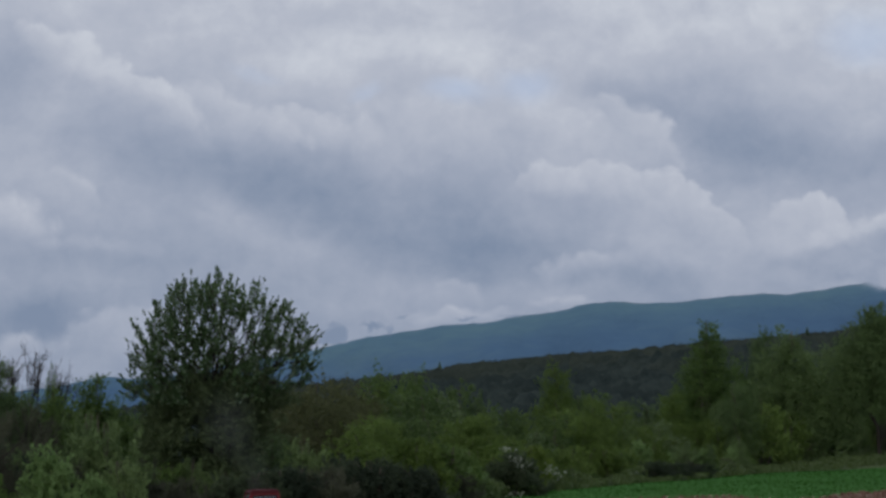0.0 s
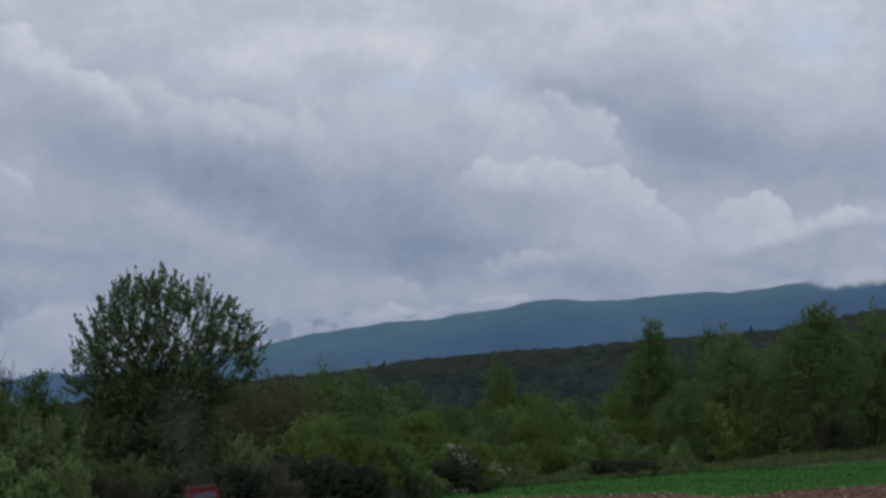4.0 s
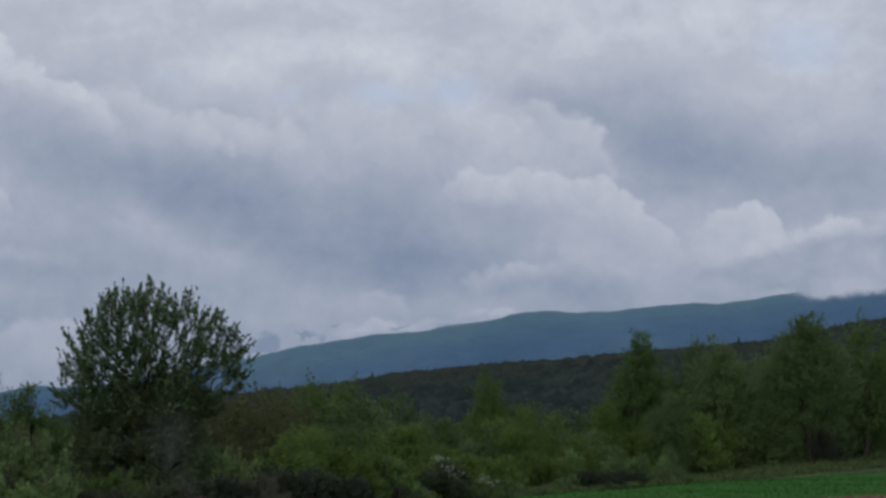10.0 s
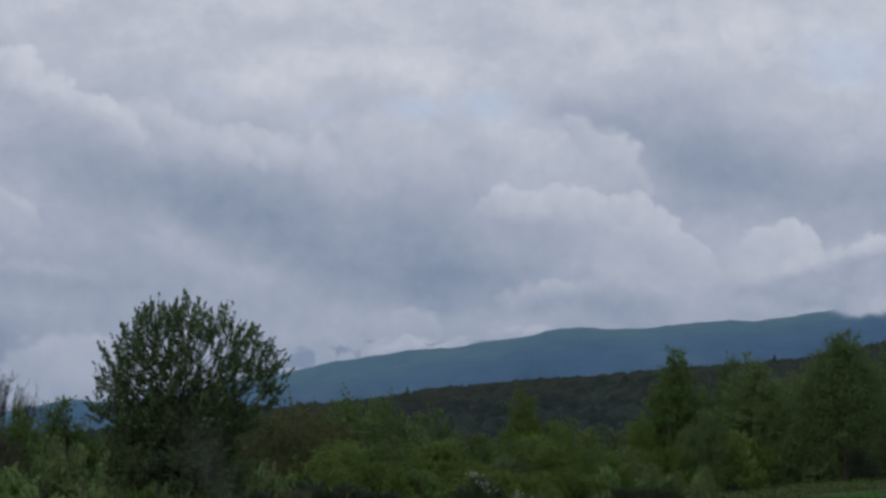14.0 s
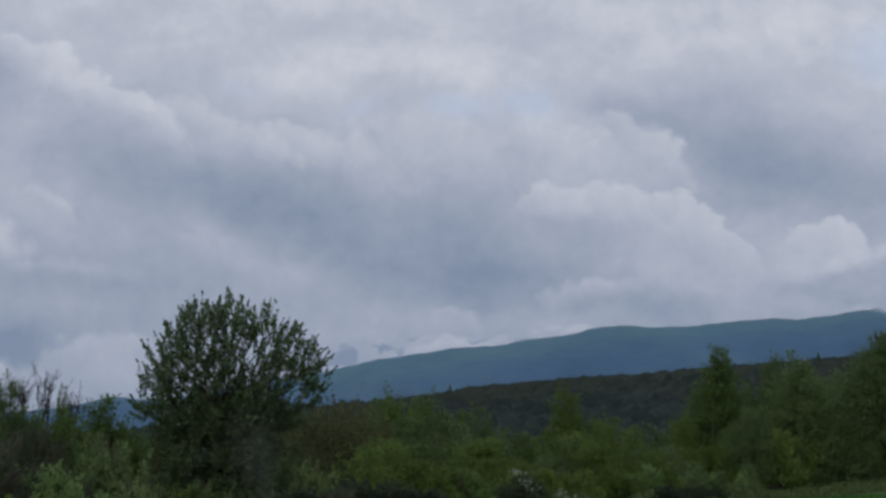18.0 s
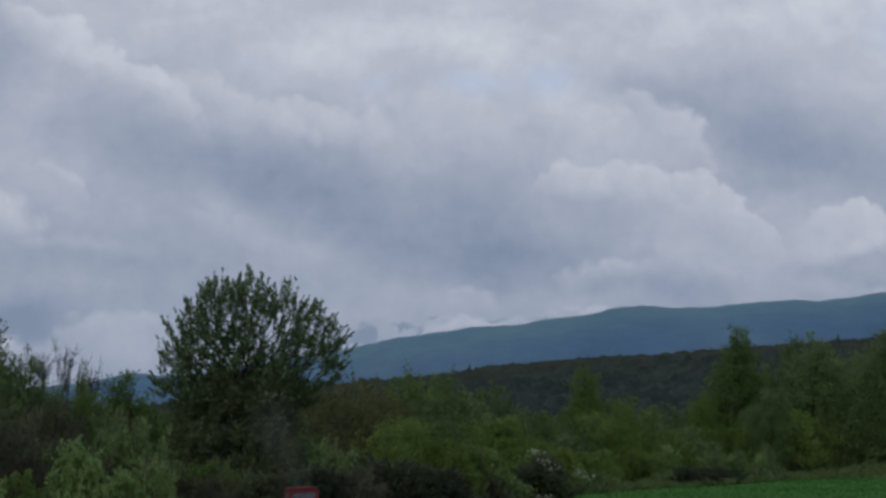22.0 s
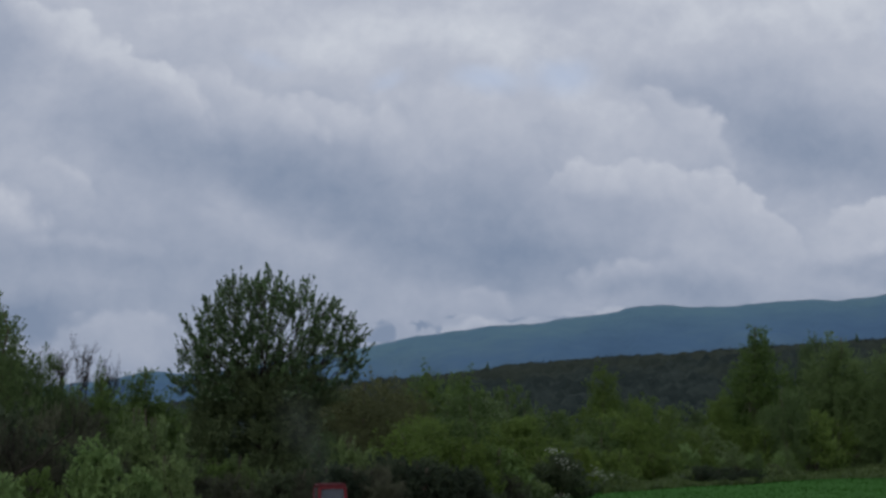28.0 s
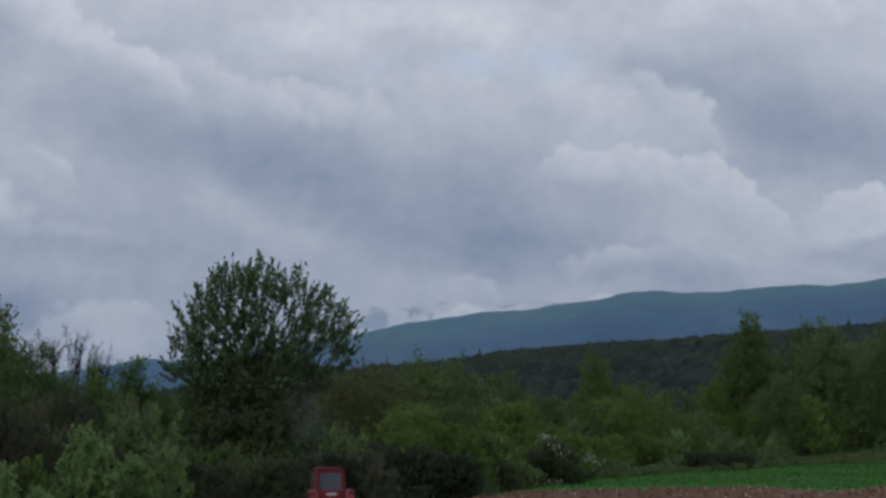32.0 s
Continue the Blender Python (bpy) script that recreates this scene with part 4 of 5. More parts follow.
fill(61, ("back_round", "back_round", "back_airy", "back_grey"), -0.08, 0.55, 20, 60, 110, 1.0, 0.0, 10, 1.15)
fill(62, ("russet", "russet", "round"), -0.32, -0.06, 6, 55, 95, 0.95, 0.0, 10, 1.2)
fill(63, ("back_round", "dark", "back_round"), 0.55, 1.15, 16, 8, 40, 0.95, 0.0, 10, 0.9)
fill(64, ("back_airy", "airy", "back_grey", "back_round"), -0.10, 0.60, 22, 22, 50, 0.78, 0.0, 10, 1.3)
fill(65, ("back_airy", "back_grey", "dark"), 0.50, 1.15, 16, 3, 20, 0.55, 0.0, 10, 1.2)
fill(66, ("yellowbush", "greenbush", "yellowbush", "bush"), -0.02, 0.62, 26, 8, 22, 0.52, 0.0, 5, 1.1)
fill(71, ("hedge", "hedge", "drybush", "hedge"), -0.30, 0.06, 14, 0, 5, 0.34, 0.0, 5, 1.25)
fill(67, ("darkbush", "drybush", "greenbush"), 0.10, 0.50, 12, 2, 7, 0.30, 0.0, 5, 1.25)
fill(68, ("drybush", "darkbush", "greenbush", "drybush"), 0.50, 1.15, 22, 0, 6, 0.33, 0.0, 5, 1.2)
fill(72, ("drybush", "drybush", "darkbush"), 0.62, 1.15, 18, 8, 18, 0.26, 0.0, 5, 1.2)
fill(69, ("back_round", "dark", "back_round"), -1.0, -0.42, 12, 22, 60, 0.95, 0.0, 10, 1.0)
fill(70, ("darkbush", "greenbush", "drybush"), -1.0, -0.40, 14, 2, 16, 0.55, 0.0, 5, 1.2)

# the blossoming thorn at the corner of the crop
thorn = tree("blossoming_thorn", 41, heap(RNG, 9, 1.9, 2.6, 0.7), 4, 0.08, M_THORN, M_BARK, 340, 24, 0.45, 12, 30, 0.4, 0.20, 0.11,
             stems=((0, 0), (0.5, 0.2)), label="dark thorn bush with clusters of white blossom", category="shrub")
rng_b = np.random.default_rng(42)
blossom_at = np.concatenate([rng_b.normal(c, (0.24, 0.2, 0.17), (n, 3)) for c, n in (((-0.5, -1.0, 3.8), 30), ((-0.1, -1.4, 3.1), 16), ((0.3, -1.7, 2.5), 16), ((1.9, -0.9, 2.2), 26), ((2.3, -0.6, 1.9), 16), ((-0.6, -1.9, 0.35), 12), ((0.1, -2.0, 0.3), 16))])
bv, bf = leaf_quads(rng_b, blossom_at, rng_b.normal(0, 1, blossom_at.shape), 0.17, 0.17, 1.0)
part_of("blossom", mesh_from("blossom", bv, bf, M_BLOSSOM), thorn, "clusters of white blossom")
thorn.matrix_basis = put(thorn, 8.11, 175.00, 0.92, 1.35)

# weeds and brambles under the wood's edge, uncountable
rng_u = np.random.default_rng(45)
ub = rng_u.uniform(0.12, 1.15, 11000)
ud = np.interp(ub, EDGE_B, EDGE_D) + rng_u.uniform(-2, 9, len(ub)) + 1.5 * np.sin(ub * 60)
ux = ub / 4.446 * ud
uz = land(ux, ud) + rng_u.uniform(0, 1, len(ub)) ** 1.5 * (1.0 + 0.5 * np.sin(ub * 45 + 1))
up = np.stack([ux, ud, uz + 0.05], -1)
uv, uf = leaf_quads(rng_u, up, np.tile((0, 0, 1.0), (len(up), 1)), 0.5, 0.2, 0.6)
tagged(new("undergrowth", mesh_from("undergrowth", uv, uf, M_TUSSOCK)), "rough grass and brambles along the wood's edge", "undergrowth", kind="stuff")

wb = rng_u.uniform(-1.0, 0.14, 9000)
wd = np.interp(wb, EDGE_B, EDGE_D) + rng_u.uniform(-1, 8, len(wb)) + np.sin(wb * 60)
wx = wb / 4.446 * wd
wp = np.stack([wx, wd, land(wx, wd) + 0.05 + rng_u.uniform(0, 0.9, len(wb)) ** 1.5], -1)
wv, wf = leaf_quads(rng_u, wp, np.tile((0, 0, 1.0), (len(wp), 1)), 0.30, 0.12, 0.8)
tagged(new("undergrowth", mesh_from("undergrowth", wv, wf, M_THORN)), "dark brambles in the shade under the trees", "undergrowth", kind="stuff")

# the grassy bank between crop and wood
kb = rng_u.uniform(0.28, 1.2, 30000)
kd = np.interp(kb, EDGE_B, EDGE_D) + 2 - rng_u.uniform(0, 1, len(kb)) * (11 + 22 * np.clip((kb - 0.58) / 0.1, 0, 1))
kx = kb / 4.446 * kd
kp = np.stack([kx, kd, land(kx, kd) + 0.15 + rng_u.uniform(0, 0.4, len(kb)) * (0.6 + 0.5 * np.sin(kb * 37 + kd * 0.4))], -1)
kv, kf = leaf_quads(rng_u, kp, np.tile((0, 0, 1.0), (len(kp), 1)), 0.5, 0.16, 0.6)
tagged(new("bank_grass", mesh_from("bank_grass", kv, kf, M_TUSSOCK)), "rough olive grass on the bank beside the crop", "grass", kind="stuff")

# young grain
rng_g = np.random.default_rng(46)
gxx, gyy = rng_g.uniform(-1, 74, 60000), rng_g.uniform(148, 320, 60000)
inside = (gxx > 3.8) & (gyy > soil_edge(gxx) + 0.3) & (gyy < np.interp(gxx, (3, 5.5, 7.6, 13, 18.7, 22, 29, 34.6, 43, 52, 74), (149, 164, 177, 199, 213, 223, 237, 260, 288, 293, 301)))
gxx, gyy = gxx[inside], gyy[inside]
gp = np.stack([gxx, gyy, crop_height(gxx, gyy) + 0.05], -1)
gv, gf = leaf_quads(rng_g, gp, np.tile((0, 0, 1.0), (len(gp), 1)), 0.13, 0.07, 0.5)
tagged(new("grain_blades", mesh_from("grain_blades", gv, gf, M_GRASS)), "young green grain standing in the field", "crop", kind="stuff")

def ball(fine):
    bm = bmesh.new()
    bmesh.ops.create_icosphere(bm, subdivisions=2 if fine else 1, radius=1.0)
    v = np.array([q.co[:] for q in bm.verts])
    f = np.array([[q.index for q in p.verts] for p in bm.faces])
    bm.free()
    return v, f


def lumps(rng, x, y, z, r, fine=False):
    """Rounded crowns seen from far off, each lumpy in its own way."""
    bv_, bf_ = ball(fine)
    n, m = len(x), len(bv_)
    ph = rng.uniform(0, 6.3, (n, 1, 3))
    fr = rng.uniform(2.5, 4.5, (n, 1, 1))
    bump = 1 + 0.16 * np.sin(bv_[None] * fr + ph).sum(-1, keepdims=True) / 1.5
    v = np.stack([x, y, z], -1)[:, None] + bv_[None] * r[:, None, None] * np.array([1, 1, 1.15]) * bump
    f = bf_[None] + (np.arange(n) * m)[:, None, None]
    return v.reshape(-1, 3), f.reshape(-1, 3)



# the woods on the far hill: a closed canopy of crowns, too many to count
def canopy_material():
    k = Nodes("hazy_hill_canopy")
    at = k.place()
    slope = k.node("ShaderNodeMapRange", Value=k.node("ShaderNodeSeparateXYZ", Vector=at).outputs[1])
    slope.inputs["From Min"].default_value, slope.inputs["From Max"].default_value = 800, 1180
    slope.inputs["To Min"].default_value, slope.inputs["To Max"].default_value = 0.09, -0.17
    patch = k.maths("ADD", k.noise(at, 0.007, 4.0), slope.outputs[0])
    crowns = k.noise(at, 0.16, 4.0, 0.6)
    fine = k.noise(at, 0.9, 3.0)
    cell = k.node("ShaderNodeTexVoronoi", Vector=warped(k, at, 0.12, 5.0, 2.0), Scale=0.11)
    cell.inputs["Randomness"].default_value = 1.0
    single = k.node("ShaderNodeSeparateColor", Color=cell.outputs["Color"]).outputs[0]
    tone = k.maths("ADD", k.maths("MULTIPLY", crowns, 0.5), k.maths("MULTIPLY_ADD", single, 0.20, k.maths("MULTIPLY", fine, 0.25)))
    # brown near the crest; lower down a bluish green with haze in its colour
    brown = k.ramp(tone, (0.3, (0.023, 0.030, 0.025)), (0.7, (0.043, 0.053, 0.043)))
    green = k.ramp(tone, (0.3, (0.016, 0.023, 0.023)), (0.7, (0.043, 0.056, 0.051)))
    pick = k.node("ShaderNodeMapRange", Value=patch)
    pick.inputs["From Min"].default_value, pick.inputs["From Max"].default_value = 0.40, 0.54
    sh = k.node("ShaderNodeBsdfDiffuse", Color=k.mix(pick.outputs[0], brown, green), Roughness=1.0)
    k.put(sh.inputs["Normal"], k.bump(tone, 0.9, 1.5))
    return k.surface(sh.outputs[0])


M_CANOPY = canopy_material()


def canopy_height(x, y):
    ground_z = np.where(y < 640, land(x, y), np.maximum(wooded_hill_height(x, y), land(x, y)))
    crowns = np.abs(np.sin(x * 0.43 + 1.7 * np.sin(y * 0.11)) * np.sin(y * 0.37 + 1.3 * np.sin(x * 0.13 + 2))) ** 0.6
    small = np.abs(np.sin(x * 1.07 + 2.1 * np.sin(y * 0.31 + 1)) * np.sin(y * 0.83 + 1.9 * np.sin(x * 0.29)))
    big = wobble(x + 14 * np.sin(y * 0.05), y + 11 * np.sin(x * 0.043), 0.15, 5.0)
    return ground_z + 2.2 + 3.4 * crowns * np.clip((1235 - y) / 160, 0.42, 1) + 0.9 * small + 4.6 * big * np.clip((1235 - y) / 200, 0.14, 1) + 1.2 * wobble(x, y, 0.045, 2.0)


tagged(new("hill_woods", grid("hill_woods", np.linspace(-430, 580, 430), np.linspace(395, 1240, 240), canopy_height, M_CANOPY)),
       "brown and dull green woodland covering the hill", "woods", kind="stuff")
rng_h = np.random.default_rng(51)
hb = rng_h.uniform(-1.4, 1.9, 16000)
hy = rng_h.uniform(1140, 1236, 16000)
hx = hb / 4.446 * hy
hp = np.stack([hx, hy, canopy_height(hx, hy) + rng_h.uniform(-0.2, 0.5, len(hx))], -1)
hv, hf = leaf_quads(rng_h, hp, np.tile((0, 0, 1.0), (len(hp), 1)), 0.9, 0.5, 0.8)
tagged(new("hill_twigs", mesh_from("hill_twigs", hv, hf, M_CANOPY)), "bare twigs standing out of the hill woodland", "woods", kind="stuff")
# single firs that break the skyline of the hill
for b_, d_, h_ in ((0.076, 1150, 9.5), (0.066, 1140, 7.0), (0.035, 1120, 6.5), (0.73, 1190, 7.0)):
    fir = plant("darkspire", b_ / 4.446 * d_, d_, h_ / 10, 0.45, 0, "distant fir standing on the hill's skyline")
    fir.matrix_basis = Matrix.Translation((0, 0, float(canopy_height(b_ / 4.446 * d_, d_)) - 2.5 - fir.matrix_basis.translation.z)) @ fir.matrix_basis


# ---------------------------------------------------------------- bare tree, fallen bough, pale saplings
def bare_tree(seed, height, spread, mat, label):
    """A leafless tree: a stem, rising limbs, and fine twigs in two orders."""
    rng = np.random.default_rng(seed)
    root = tagged(new("bare_tree"), label, "tree")
    stem = limb(rng, (0, 0, -0.2), (0.3, 0.0, height), 0.14, 0.012, 12, 0.0, 0.006)
    v, f = tubes([stem], 7)
    part_of("trunk", smooth(mesh_from("trunk", v, f, mat)), root)
    for i in range(11):
        j = int(rng.integers(4, 10))
        a = rng.uniform(0, 6.28)
        reach = spread * rng.uniform(0.5, 1.0) * (1.15 - j / 12)
        tip = stem[0][j] + np.array([math.cos(a) * reach, math.sin(a) * reach, height * rng.uniform(0.28, 0.48)])
        tip[2] = min(tip[2], height * rng.uniform(0.86, 1.0))
        bough = limb(rng, stem[0][j], tip, stem[1][j] * 0.6, 0.012, 7, -0.1, 0.012)
        sprays = [bough]
        for _ in range(9):
            q = int(rng.integers(2, 7))
            out = unit(rng.normal(0, 0.8, 3) + np.array([0, 0, 1.5])) * rng.uniform(0.3, 0.9)
            twig = limb(rng, bough[0][q], bough[0][q] + out, max(0.012, bough[1][q] * 0.5), 0.006, 5, -0.1)
            sprays.append(twig)
            for _ in range(3):
                w = int(rng.integers(1, 5))
                sprays.append(limb(rng, twig[0][w], twig[0][w] + unit(rng.normal(0, 1, 3) + np.array([0, 0, 0.8])) * rng.uniform(0.2, 0.5), 0.010, 0.005, 4, 0.0))
        v, f = tubes(sprays, 4)
        part_of("limb", smooth(mesh_from("limb", v, f, mat)), root)
    return root


bare_one = bare_tree(81, 9.2, 0.9, M_TWIG, "leafless grey tree with fine upright twigs")
bare_one.matrix_basis = put(bare_one, -22.00, 151.00, 1.15)
bare_two = bare_tree(82, 7.6, 1.0, M_TWIG, "leafless bushy tree with dark twigs")
bare_two.matrix_basis = put(bare_two, -20.51, 151.00, 1.24)
bare_three = bare_tree(83, 7.2, 0.8, M_TWIG, "slender leafless sapling among the thicket")
bare_three.matrix_basis = put(bare_three, -23.21, 150.00, 1.36)

rng_f = np.random.default_rng(84)
bough_root = tagged(new("fallen_bough"), "grey dead bough leaning out of the thicket", "branch")
lean_a = limb(rng_f, (0, 0, -0.05), (6.1, 0.6, 4.8), 0.07, 0.025, 10, 0.0, 0.006)
v, f = tubes([lean_a], 7)
part_of("stem", smooth(mesh_from("stem", v, f, M_DARK_BARK)), bough_root)
for q in (3, 5, 6, 7):
    v, f = tubes([limb(rng_f, lean_a[0][q], lean_a[0][q] + np.array([rng_f.uniform(0.2, 1.0), rng_f.uniform(-0.6, 0.2), rng_f.uniform(0.2, 1.2)]), 0.035, 0.01, 6, -0.1)], 5)
    part_of("branch", smooth(mesh_from("branch", v, f, M_DARK_BARK)), bough_root)
bough_root.matrix_basis = put(bough_root, -23.70, 119.00)

for px_, off in ((0.118, 0.0), (0.124, 0.6), (0.131, -0.5), (0.139, 0.3), (0.112, 0.9)):
    d = 190 + off
    rng_s = np.random.default_rng(int(px_ * 1000))
    sap = tagged(new("sapling"), "thin pale sapling trunk at the wood's edge", "tree", "pale saplings")
    stem = limb(rng_s, (0, 0, -0.1), (rng_s.uniform(-0.3, 0.3), 0.0, 4.2), 0.06, 0.02, 8, 0.0)
    v, f = tubes([stem], 6)
    part_of("trunk", smooth(mesh_from("trunk", v, f, M_PALE_BARK)), sap)
    me, _ = crown_mesh(rng_s, "crown", ((0, 0, 4.3, 0.8, 0.8, 0.9), (0.2, 0, 5.0, 0.6, 0.6, 0.7)), 40, 20, 0.5, M_YELLOW)
    part_of("crown", me, sap)
    sap.matrix_basis = put(sap, px_ / 4.446 * d, d)

# ---------------------------------------------------------------- clods and stubble on the ploughed soil
rng_c = np.random.default_rng(91)
cx = rng_c.uniform(-8, 40, 3000)
cy = soil_edge(cx) - 60 * rng_c.uniform(0, 1, 3000) ** 1.4
cr = rng_c.uniform(0.04, 0.15, 3000)
cv, cf = lumps(rng_c, cx, cy, soil_height(cx, cy) + cr * 0.4, cr)
tagged(new("clods", mesh_from("clods", cv, cf, M_SOIL)), "broken clods of reddish-brown earth", "soil", kind="stuff")
M_STRAW = plain("dry_straw", (0.30, 0.26, 0.18), (0.55, 0.50, 0.38), 3.0, 0.9, grain=20.0, spec=0.2)
sx = rng_c.uniform(-3, 40, 560)
sy = soil_edge(sx) - 34 * rng_c.uniform(0, 1, 560) ** 1.6
sp = np.stack([sx, sy, soil_height(sx, sy) + 0.10], -1)
sv, sf = leaf_quads(rng_c, sp, np.tile((0, 0, 1.0), (len(sp), 1)), 0.34, 0.05, 0.8)
tagged(new("stubble", mesh_from("stubble", sv, sf, M_STRAW)), "pale bits of old maize stubble on the soil", "stubble", kind="stuff")

# ---------------------------------------------------------------- the tractor
M_RED = plain("red_paint", (0.100, 0.008, 0.013), (0.150, 0.014, 0.020), 2.5, 0.55, bump=0.05, grain=50.0, spec=0.3)
M_RED_BRIGHT = plain("bright_red_paint", (0.115, 0.011, 0.013), (0.165, 0.018, 0.020), 2.5, 0.5, bump=0.05, grain=50.0)
# the roof's red, about half as bright as the cab's and rougher
M_RED_DARK = plain("dark_red_paint", (0.055, 0.008, 0.012), (0.080, 0.013, 0.018), 2.0, 0.75, bump=0.05, grain=40.0, spec=0.2)
M_IRON = plain("dark_iron", (0.018, 0.018, 0.018), (0.05, 0.046, 0.04), 5.0, 0.6, 0.3, grain=40.0)
M_TYRE = plain("tyre_rubber", (0.020, 0.019, 0.018), (0.055, 0.048, 0.040), 3.0, 0.9, grain=30.0, spec=0.2)
M_RIM = plain("rim_paint", (0.17, 0.16, 0.14), (0.28, 0.26, 0.23), 4.0, 0.6, grain=40.0)
M_PLATE = plain("pale_plate", (0.36, 0.36, 0.36), (0.50, 0.50, 0.50), 5.0, 0.5, grain=60.0)
M_LENS = plain("lamp_lens", (0.20, 0.025, 0.016), (0.28, 0.045, 0.022), 6.0, 0.2, grain=60.0)
M_GLASS = Nodes("cab_glass")
_g = M_GLASS.node("ShaderNodeBsdfGlass", Color=(0.75, 0.82, 0.86, 1), Roughness=0.02, IOR=1.45)
# blue-grey share painted in for the sky's reflection, patchy by noise
_sky_grey = M_GLASS.node("ShaderNodeBsdfPrincipled", Base_Color=(0.11, 0.125, 0.155, 1), Roughness=0.2)
_greyed = M_GLASS.node("ShaderNodeMixShader", Fac=M_GLASS.maths("ADD", M_GLASS.maths("MULTIPLY", M_GLASS.noise(M_GLASS.space(), 4.0), 0.3), 0.45))
M_GLASS.tree.links.new(_g.outputs[0], _greyed.inputs[1])
M_GLASS.tree.links.new(_sky_grey.outputs[0], _greyed.inputs[2])
M_GLASS = M_GLASS.surface(_greyed.outputs[0])
M_SEAT = plain("black_vinyl", (0.015, 0.015, 0.015), (0.03, 0.03, 0.03), 6.0, 0.6, grain=40.0)


def box(bm, size, at, bevel=0.02, turn=None, taper=1.0):
    r = bmesh.ops.create_cube(bm, size=1.0)
    vs = r["verts"]
    for q in vs:
        k = taper if q.co.z > 0 else 1.0
        q.co = Vector((q.co.x * size[0] * k, q.co.y * size[1] * k, q.co.z * size[2]))
    if bevel:
        es = list({e for q in vs for e in q.link_edges})
        r2 = bmesh.ops.bevel(bm, geom=es, offset=bevel, segments=2, affect="EDGES", profile=0.6)
        vs = list({q for q in r2["verts"]} | {q for q in vs if q.is_valid})
    m = Matrix.Translation(at) @ (turn or Matrix.Identity(4))
    bmesh.ops.transform(bm, matrix=m, verts=[q for q in vs if q.is_valid])
    return bm


def made(*boxes):
    bm = bmesh.new()
    for b in boxes:
        box(bm, *b)
    return bm


def lathe(profile, segs=28):
    """Turned about the x axis: profile of (x, radius)."""
    bm = bmesh.new()
    rings = []
    for x, r in profile:
        rings.append([bm.verts.new((x, r * math.cos(2 * math.pi * i / segs), r * math.sin(2 * math.pi * i / segs))) for i in range(segs)])
    for a, b in zip(rings, rings[1:]):
        for i in range(segs):
            bm.faces.new((a[i], a[(i + 1) % segs], b[(i + 1) % segs], b[i]))
    bmesh.ops.recalc_face_normals(bm, faces=bm.faces)
    return bm


def tyre(radius, width, lugs):
    h = width / 2
    bm = lathe(((-h * 0.8, radius * 0.62), (-h, radius * 0.78), (-h * 0.92, radius * 0.93), (-h * 0.5, radius * 0.97), (0, radius * 0.98),
                (h * 0.5, radius * 0.97), (h * 0.92, radius * 0.93), (h, radius * 0.78), (h * 0.8, radius * 0.62)), 36)
    for i in range(lugs):
        a = 2 * math.pi * i / lugs
        for side in (-1, 1):
            m = Matrix.Rotation(a + (0.5 if side > 0 else 0) * 2 * math.pi / lugs, 4, "X") @ Matrix.Translation((side * h * 0.45, 0, radius * 0.965)) @ Matrix.Rotation(side * 0.6, 4, "Z")
            box(bm, (h * 1.05, 0.05, 0.07), (0, 0, 0), 0.0, m)
    return bm


def rim(radius, width):
    h = width / 2
    return lathe(((-h * 0.80, radius * 0.62), (-h * 0.70, radius * 0.56), (-h * 0.2, radius * 0.50), (-h * 0.1, radius * 0.22), (-h * 0.45, radius * 0.16), (-h * 0.45, 0.001),
                  (h * 0.45, 0.001), (h * 0.45, radius * 0.16), (h * 0.1, radius * 0.22), (h * 0.2, radius * 0.50), (h * 0.70, radius * 0.56), (h * 0.80, radius * 0.62)), 28)


tractor = tagged(new("tractor"), "old red farm tractor with a cab, seen from behind, ploughing", "tractor")
tractor_wheels = []
# forward is +y, the rear faces the camera
chassis = part("chassis", made(((0.42, 3.0, 0.46), (0, 0.95, 0.80), 0.04), ((0.9, 0.5, 0.40), (0, -0.05, 0.80), 0.06), ((1.5, 0.22, 0.22), (0, 0.0, 0.74), 0.05)), M_IRON, tractor)
bonnet = part("bonnet", made(((0.66, 1.55, 0.62), (0, 1.80, 1.20), 0.08),), M_RED, tractor)
part("grille", made(((0.56, 0.04, 0.48), (0, 2.60, 1.17), 0.02),), M_IRON, bonnet)
for sx_ in (-1, 1):
    part("headlight", lathe(((-0.05, 0.001), (-0.05, 0.07), (0.03, 0.09), (0.05, 0.08), (0.055, 0.001)), 16), M_PLATE, bonnet).matrix_basis = Matrix.Translation((sx_ * 0.24, 2.60, 1.40)) @ Matrix.Rotation(radians(90), 4, "Z")
cab = part("cab_rear_panel", made(((1.12, 0.05, 0.52), (0, -0.36, 1.22), 0.03),), M_RED, tractor, "red sheet panel under the rear window")
part("number_plate", made(((0.46, 0.02, 0.11), (0.02, -0.40, 1.36), 0.01),), M_PLATE, cab, "pale plate")
roof = part("cab_roof", made(((1.18, 1.46, 0.09), (0, 0.32, 2.425), 0.04), ((1.06, 1.34, 0.06), (0, 0.32, 2.485), 0.03)), M_RED_DARK, tractor, "dark red roof")
for x_, y_ in ((-0.59, -0.34), (0.59, -0.34), (-0.60, 0.98), (0.60, 0.98)):
    part("pillar", made(((0.09, 0.09, 1.17), (x_, y_, 1.815), 0.015, Matrix.Rotation(radians(-5 if x_ > 0 else 5), 4, "Y")),), M_RED, tractor)
